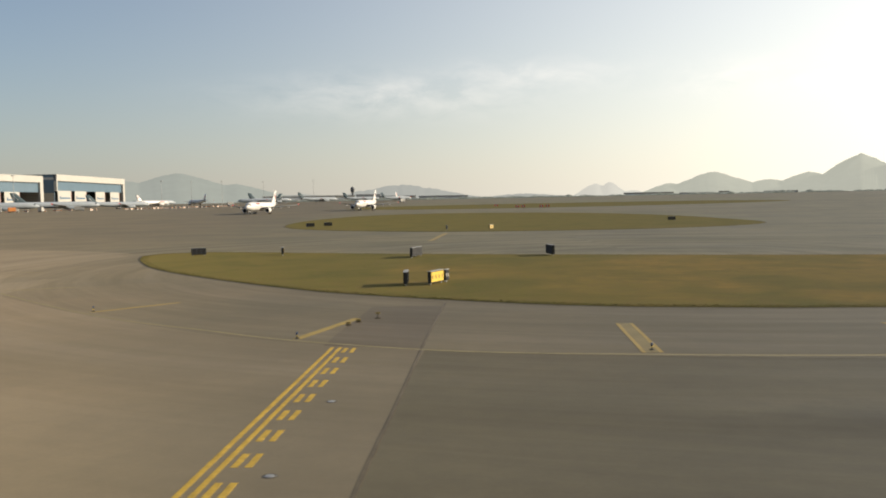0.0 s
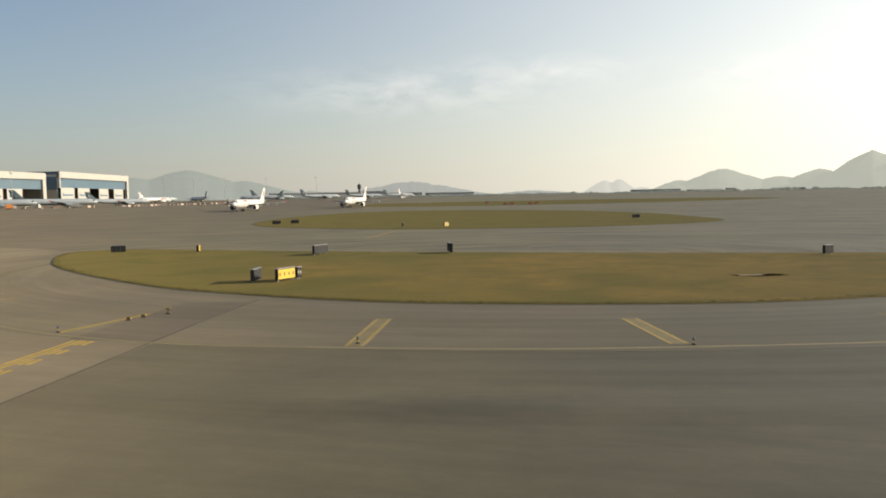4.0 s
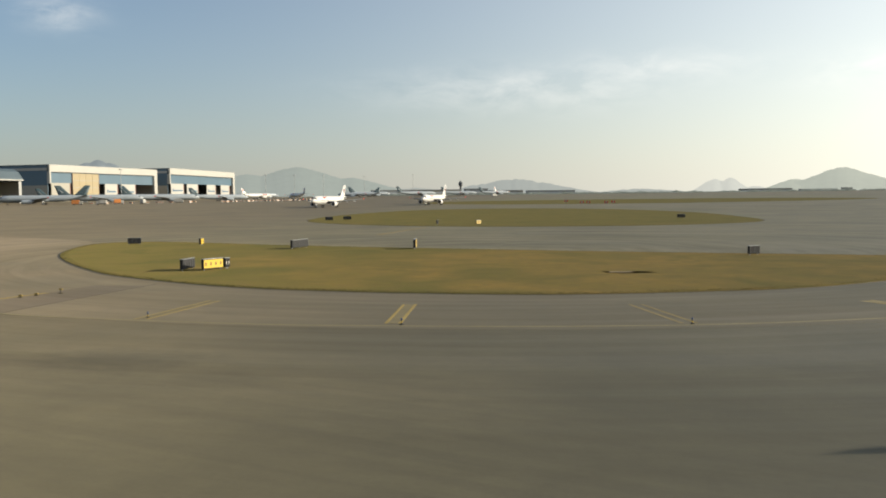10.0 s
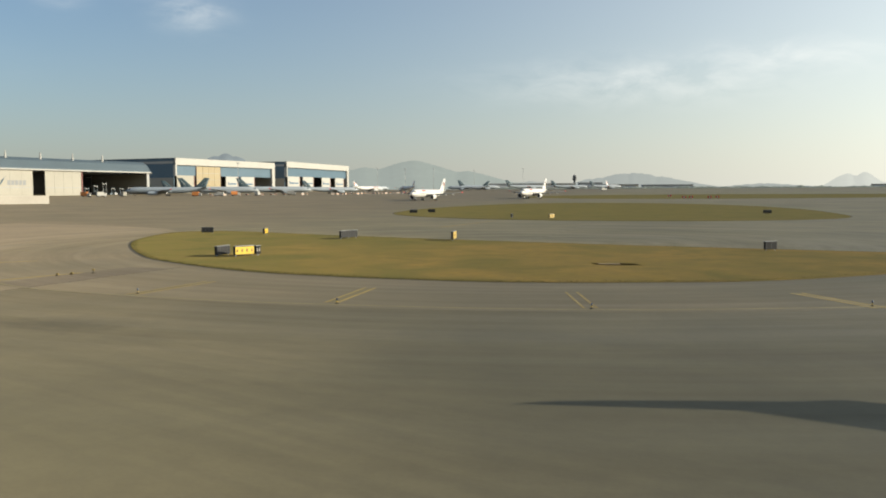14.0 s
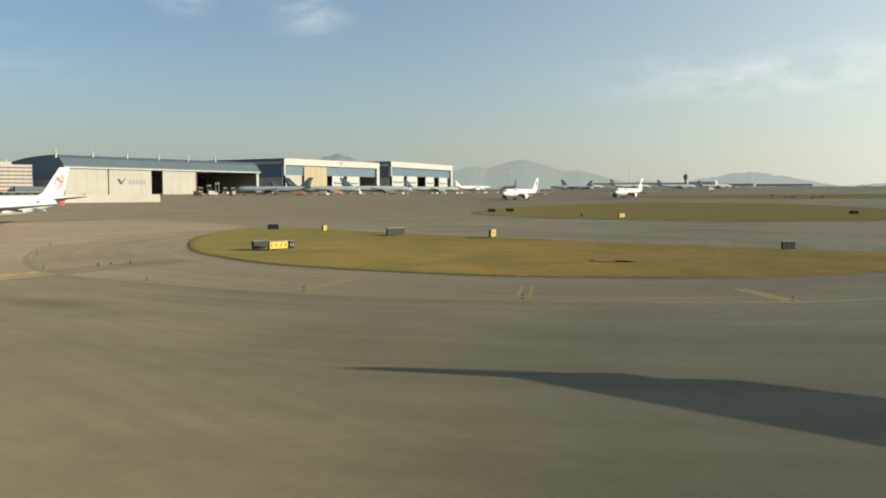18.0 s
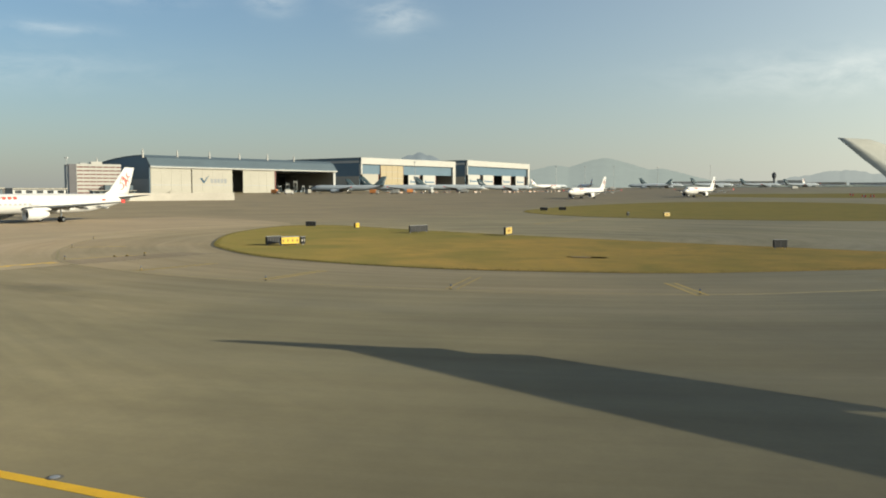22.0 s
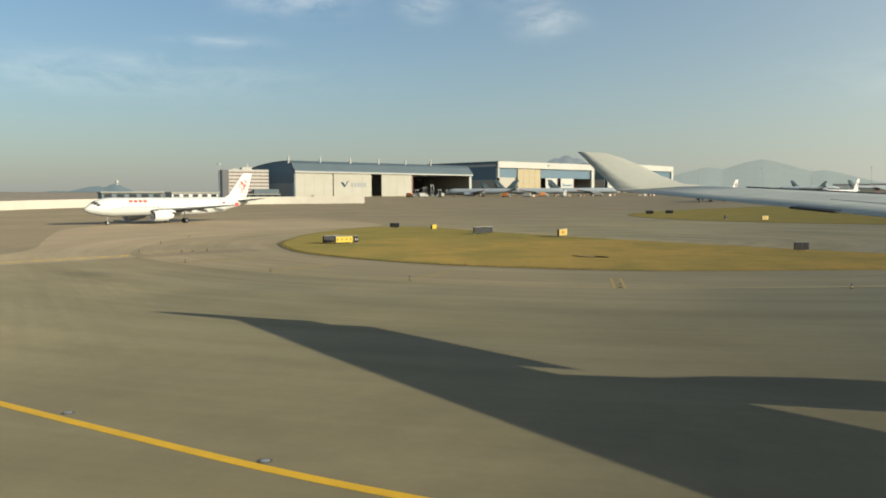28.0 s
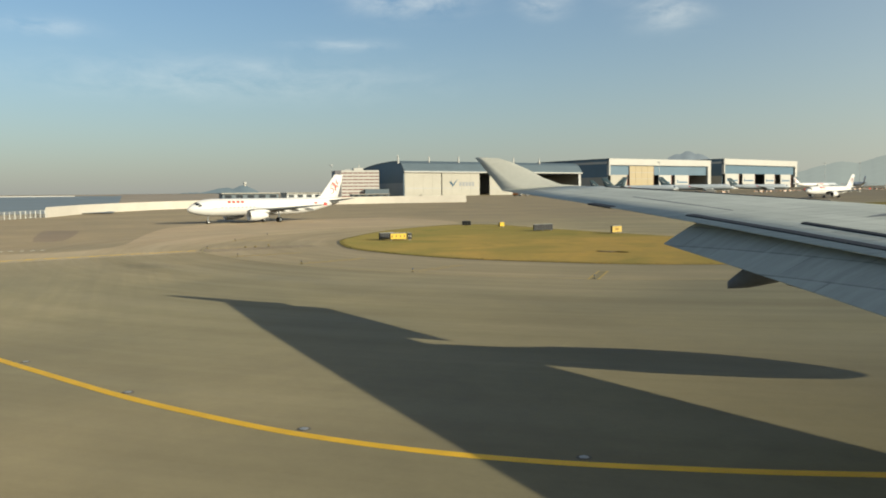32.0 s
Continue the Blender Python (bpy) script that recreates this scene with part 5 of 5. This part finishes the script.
for a in (23.8, 20.9, 17.0, 12.0):
    n, _, z = wing_te(a)
    w = 23.8 - a
    flap_rows.append(foil((n + .75, a, z - .02), (n - .48 - .09 * w, a, z - .70 - .02 * w), .13))
part("flap", loft(flap_rows), FLAPSKIN, jet, "lowered trailing edge flap")
for off, a0, a1, hw_ in ((1.75, 21.6, 12.6, .07), (.62, 24.4, 14.4, .11), (2.1, 30.0, 24.8, .02)):
    rows = []
    for a in (a0, a0 * .6 + a1 * .4, a1):
        n, _, z = wing_te(a)
        l, _, lz = wing_le(a)
        k = off / (l - n)
        top = z + (lz - z) * k + .042 * (l - n) * .5 * min(1, k / .28 * .62)
        rows.append([(n + off - hw_, a, top + (.035 if hw_ > .05 else .0)), (n + off + hw_, a, top + (.06 if hw_ > .05 else .012)), (n + off + hw_, a, top - .15), (n + off - hw_, a, top - .15)])
    part("spoiler_gap", loft(rows), BLACK if hw_ > .05 else WINGDARK, jet, "dark gap between spoiler and flap" if hw_ > .05 else "thin grey hinge line")
rows = []
for a in (29.0, 27.6):
    n, _, z = wing_te(a)
    rows.append([(n - .02, a, z + .02), (n + .2, a, z + .05), (n + .2, a, z - .03), (n - .02, a, z - .04)])
part("aileron_gap", loft(rows), BLACK, jet, "dark aileron edge gap")
for a in (22.1, 12.6):
    n, _, z = wing_te(a)
    part("flap_fairing", loft([ring_x(n + dx + 1.3, a, z + dz + .28, r, r * 1.3, 14) for dx, dz, r in ((6.5, .05, .1), (4.5, -.2, .38), (2.0, -.66, .46), (.4, -1.18, .42), (-.55, -1.6, .25), (-1.1, -1.85, .08))]), WINGDARK, jet, "pointed dark flap track fairing", smooth=True)
EY, EZ = 24.7, 3.65
part("engine", loft([ring_x(nx, EY, EZ, r, r, 28) for nx, r in ((18.7, 1.0), (19.1, 1.12), (18.9, 1.28), (17.8, 1.5), (15.6, 1.56), (13.4, 1.4), (11.6, 1.05), (10.4, .75), (9.2, .4))]), WING, jet, "round engine nacelle", smooth=True)
part("engine_pylon", loft([foil((17.2, EY, 4.9), (9.0, EY, 3.9), .08, (0, 1, 0)), foil((16.2, EY, 5.1), (8.6, EY, 4.6), .07, (0, 1, 0)), foil((13.0, EY, 5.6), (8.6, EY, 5.3), .09, (0, 1, 0))]), WING, jet)

# ---- apron equipment and far buildings ----
for turn_to, d in ((-5.0, 470), (-5.4, 474), (-6.6, 470), (-7.0, 478), (-3.6, 520)):
    a_ = radians(turn_to)
    x, y = -d * math.sin(a_), d * math.cos(a_)
    e = empty("marker_board", pose(x, y, rise_at(x, y), 0, 0, turn_to), "small red and white marker board on the far pavement", "marker", "far marker boards")
    part("board", box(-1.0, -.1, .35, 1.0, .1, 1.5, bevel=.03), RED, e, "red board")
    part("band", box(-.35, -.13, .36, .35, .13, 1.49), HWHITE, e, "white band")
    for q in (-.8, .8):
        part("leg", box(q - .05, -.3, 0, q + .05, .3, .4), POST, e)



def truck(m, body_mat, label, tall=2.6):
    e = empty("service_truck", m, label, "truck", "apron vehicles")
    part("cargo_box", box(-6.2, -1.2, .9, -1.6, 1.2, .9 + tall, bevel=.06), body_mat, e)
    cab = part("cab", box(-1.5, -1.15, .7, .4, 1.15, 2.7, bevel=.15), HWHITE, e)
    part("windscreen", box(.38, -.95, 1.6, .43, .95, 2.45), DARKGLASS, cab, "dark windscreen")
    part("chassis", box(-6.1, -.9, .55, .3, .9, .9), SIGNBLACK, e)
    for x in (-4.9, -.5):
        for s in (1, -1):
            wheel("wheel", (x, s * 1.0, .48), .48, .3, e)
    return e


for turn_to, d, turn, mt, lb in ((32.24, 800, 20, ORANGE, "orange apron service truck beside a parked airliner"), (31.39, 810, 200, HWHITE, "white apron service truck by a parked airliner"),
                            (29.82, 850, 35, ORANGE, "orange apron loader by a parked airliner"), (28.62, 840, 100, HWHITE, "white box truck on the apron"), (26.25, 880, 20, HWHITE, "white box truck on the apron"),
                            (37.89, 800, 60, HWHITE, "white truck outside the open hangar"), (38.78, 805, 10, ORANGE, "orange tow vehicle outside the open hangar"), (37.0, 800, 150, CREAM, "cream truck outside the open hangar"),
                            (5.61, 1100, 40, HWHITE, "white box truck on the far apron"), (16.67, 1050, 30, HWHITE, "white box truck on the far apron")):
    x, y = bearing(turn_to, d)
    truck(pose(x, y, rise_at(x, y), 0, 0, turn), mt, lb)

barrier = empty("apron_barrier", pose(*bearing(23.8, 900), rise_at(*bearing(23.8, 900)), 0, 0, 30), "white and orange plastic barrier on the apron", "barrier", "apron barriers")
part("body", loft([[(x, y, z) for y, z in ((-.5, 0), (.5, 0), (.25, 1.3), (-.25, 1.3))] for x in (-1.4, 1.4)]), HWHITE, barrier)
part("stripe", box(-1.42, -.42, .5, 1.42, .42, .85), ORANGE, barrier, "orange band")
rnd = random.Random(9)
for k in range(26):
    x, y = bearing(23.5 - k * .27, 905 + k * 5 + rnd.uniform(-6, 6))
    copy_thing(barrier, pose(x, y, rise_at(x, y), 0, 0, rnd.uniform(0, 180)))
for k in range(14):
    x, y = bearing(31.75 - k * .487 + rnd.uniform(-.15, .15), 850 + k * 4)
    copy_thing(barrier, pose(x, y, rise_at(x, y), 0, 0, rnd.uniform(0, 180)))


def mast(x, y, h):
    e = empty("apron_light_mast", pose(x, y, rise_at(x, y)), "tall thin grey floodlight mast on the apron", "light mast", "apron light masts")
    part("pole", tube((0, 0, 0), (0, 0, h), .24, .12, 8), POST, e)
    part("lamp_ring", tube((0, 0, h - .6), (0, 0, h), 1.3, 1.3, 10), POST, e)


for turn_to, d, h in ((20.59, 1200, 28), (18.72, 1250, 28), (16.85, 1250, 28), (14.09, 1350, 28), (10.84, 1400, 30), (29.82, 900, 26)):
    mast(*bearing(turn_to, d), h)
far_a = radians(53.5)
mast(83 - 640 * math.sin(far_a), -11 + 640 * math.cos(far_a), 25)

for az_, d, w, h, mt in ((-16.6, 2100, 20, 9, CREAM), (-15, 2150, 80, 7, CREAM), (-12, 2200, 120, 10, CREAM), (-20, 2100, 70, 7, CREAM), (4.5, 2200, 90, 14, CREAM), (6.4, 2250, 60, 20, POST), (1.5, 2150, 120, 12, POST), (9.5, 2000, 140, 16, CREAM), (12.0, 1900, 100, 15, POST)):
    a = radians(az_)
    x, y = 60 - d * math.sin(a), -5 + d * math.cos(a)
    e = empty("distant_building", pose(x, y, rise_at(x, y), 0, 0, az_ + 10), "pale low terminal building in the far haze", "building", "far terminal buildings")
    part("wall", box(-w / 2, -10, -1, w / 2, 10, h * .8), mt, e)
    part("roof", box(-w / 2 - .5, -11, h * .8, w / 2 + .5, 11, h * .9), POST, e)
    part("window_band", box(-w / 2 + 3, -10.3, h * .35, w / 2 - 3, -9.9, h * .55), GREY, e)
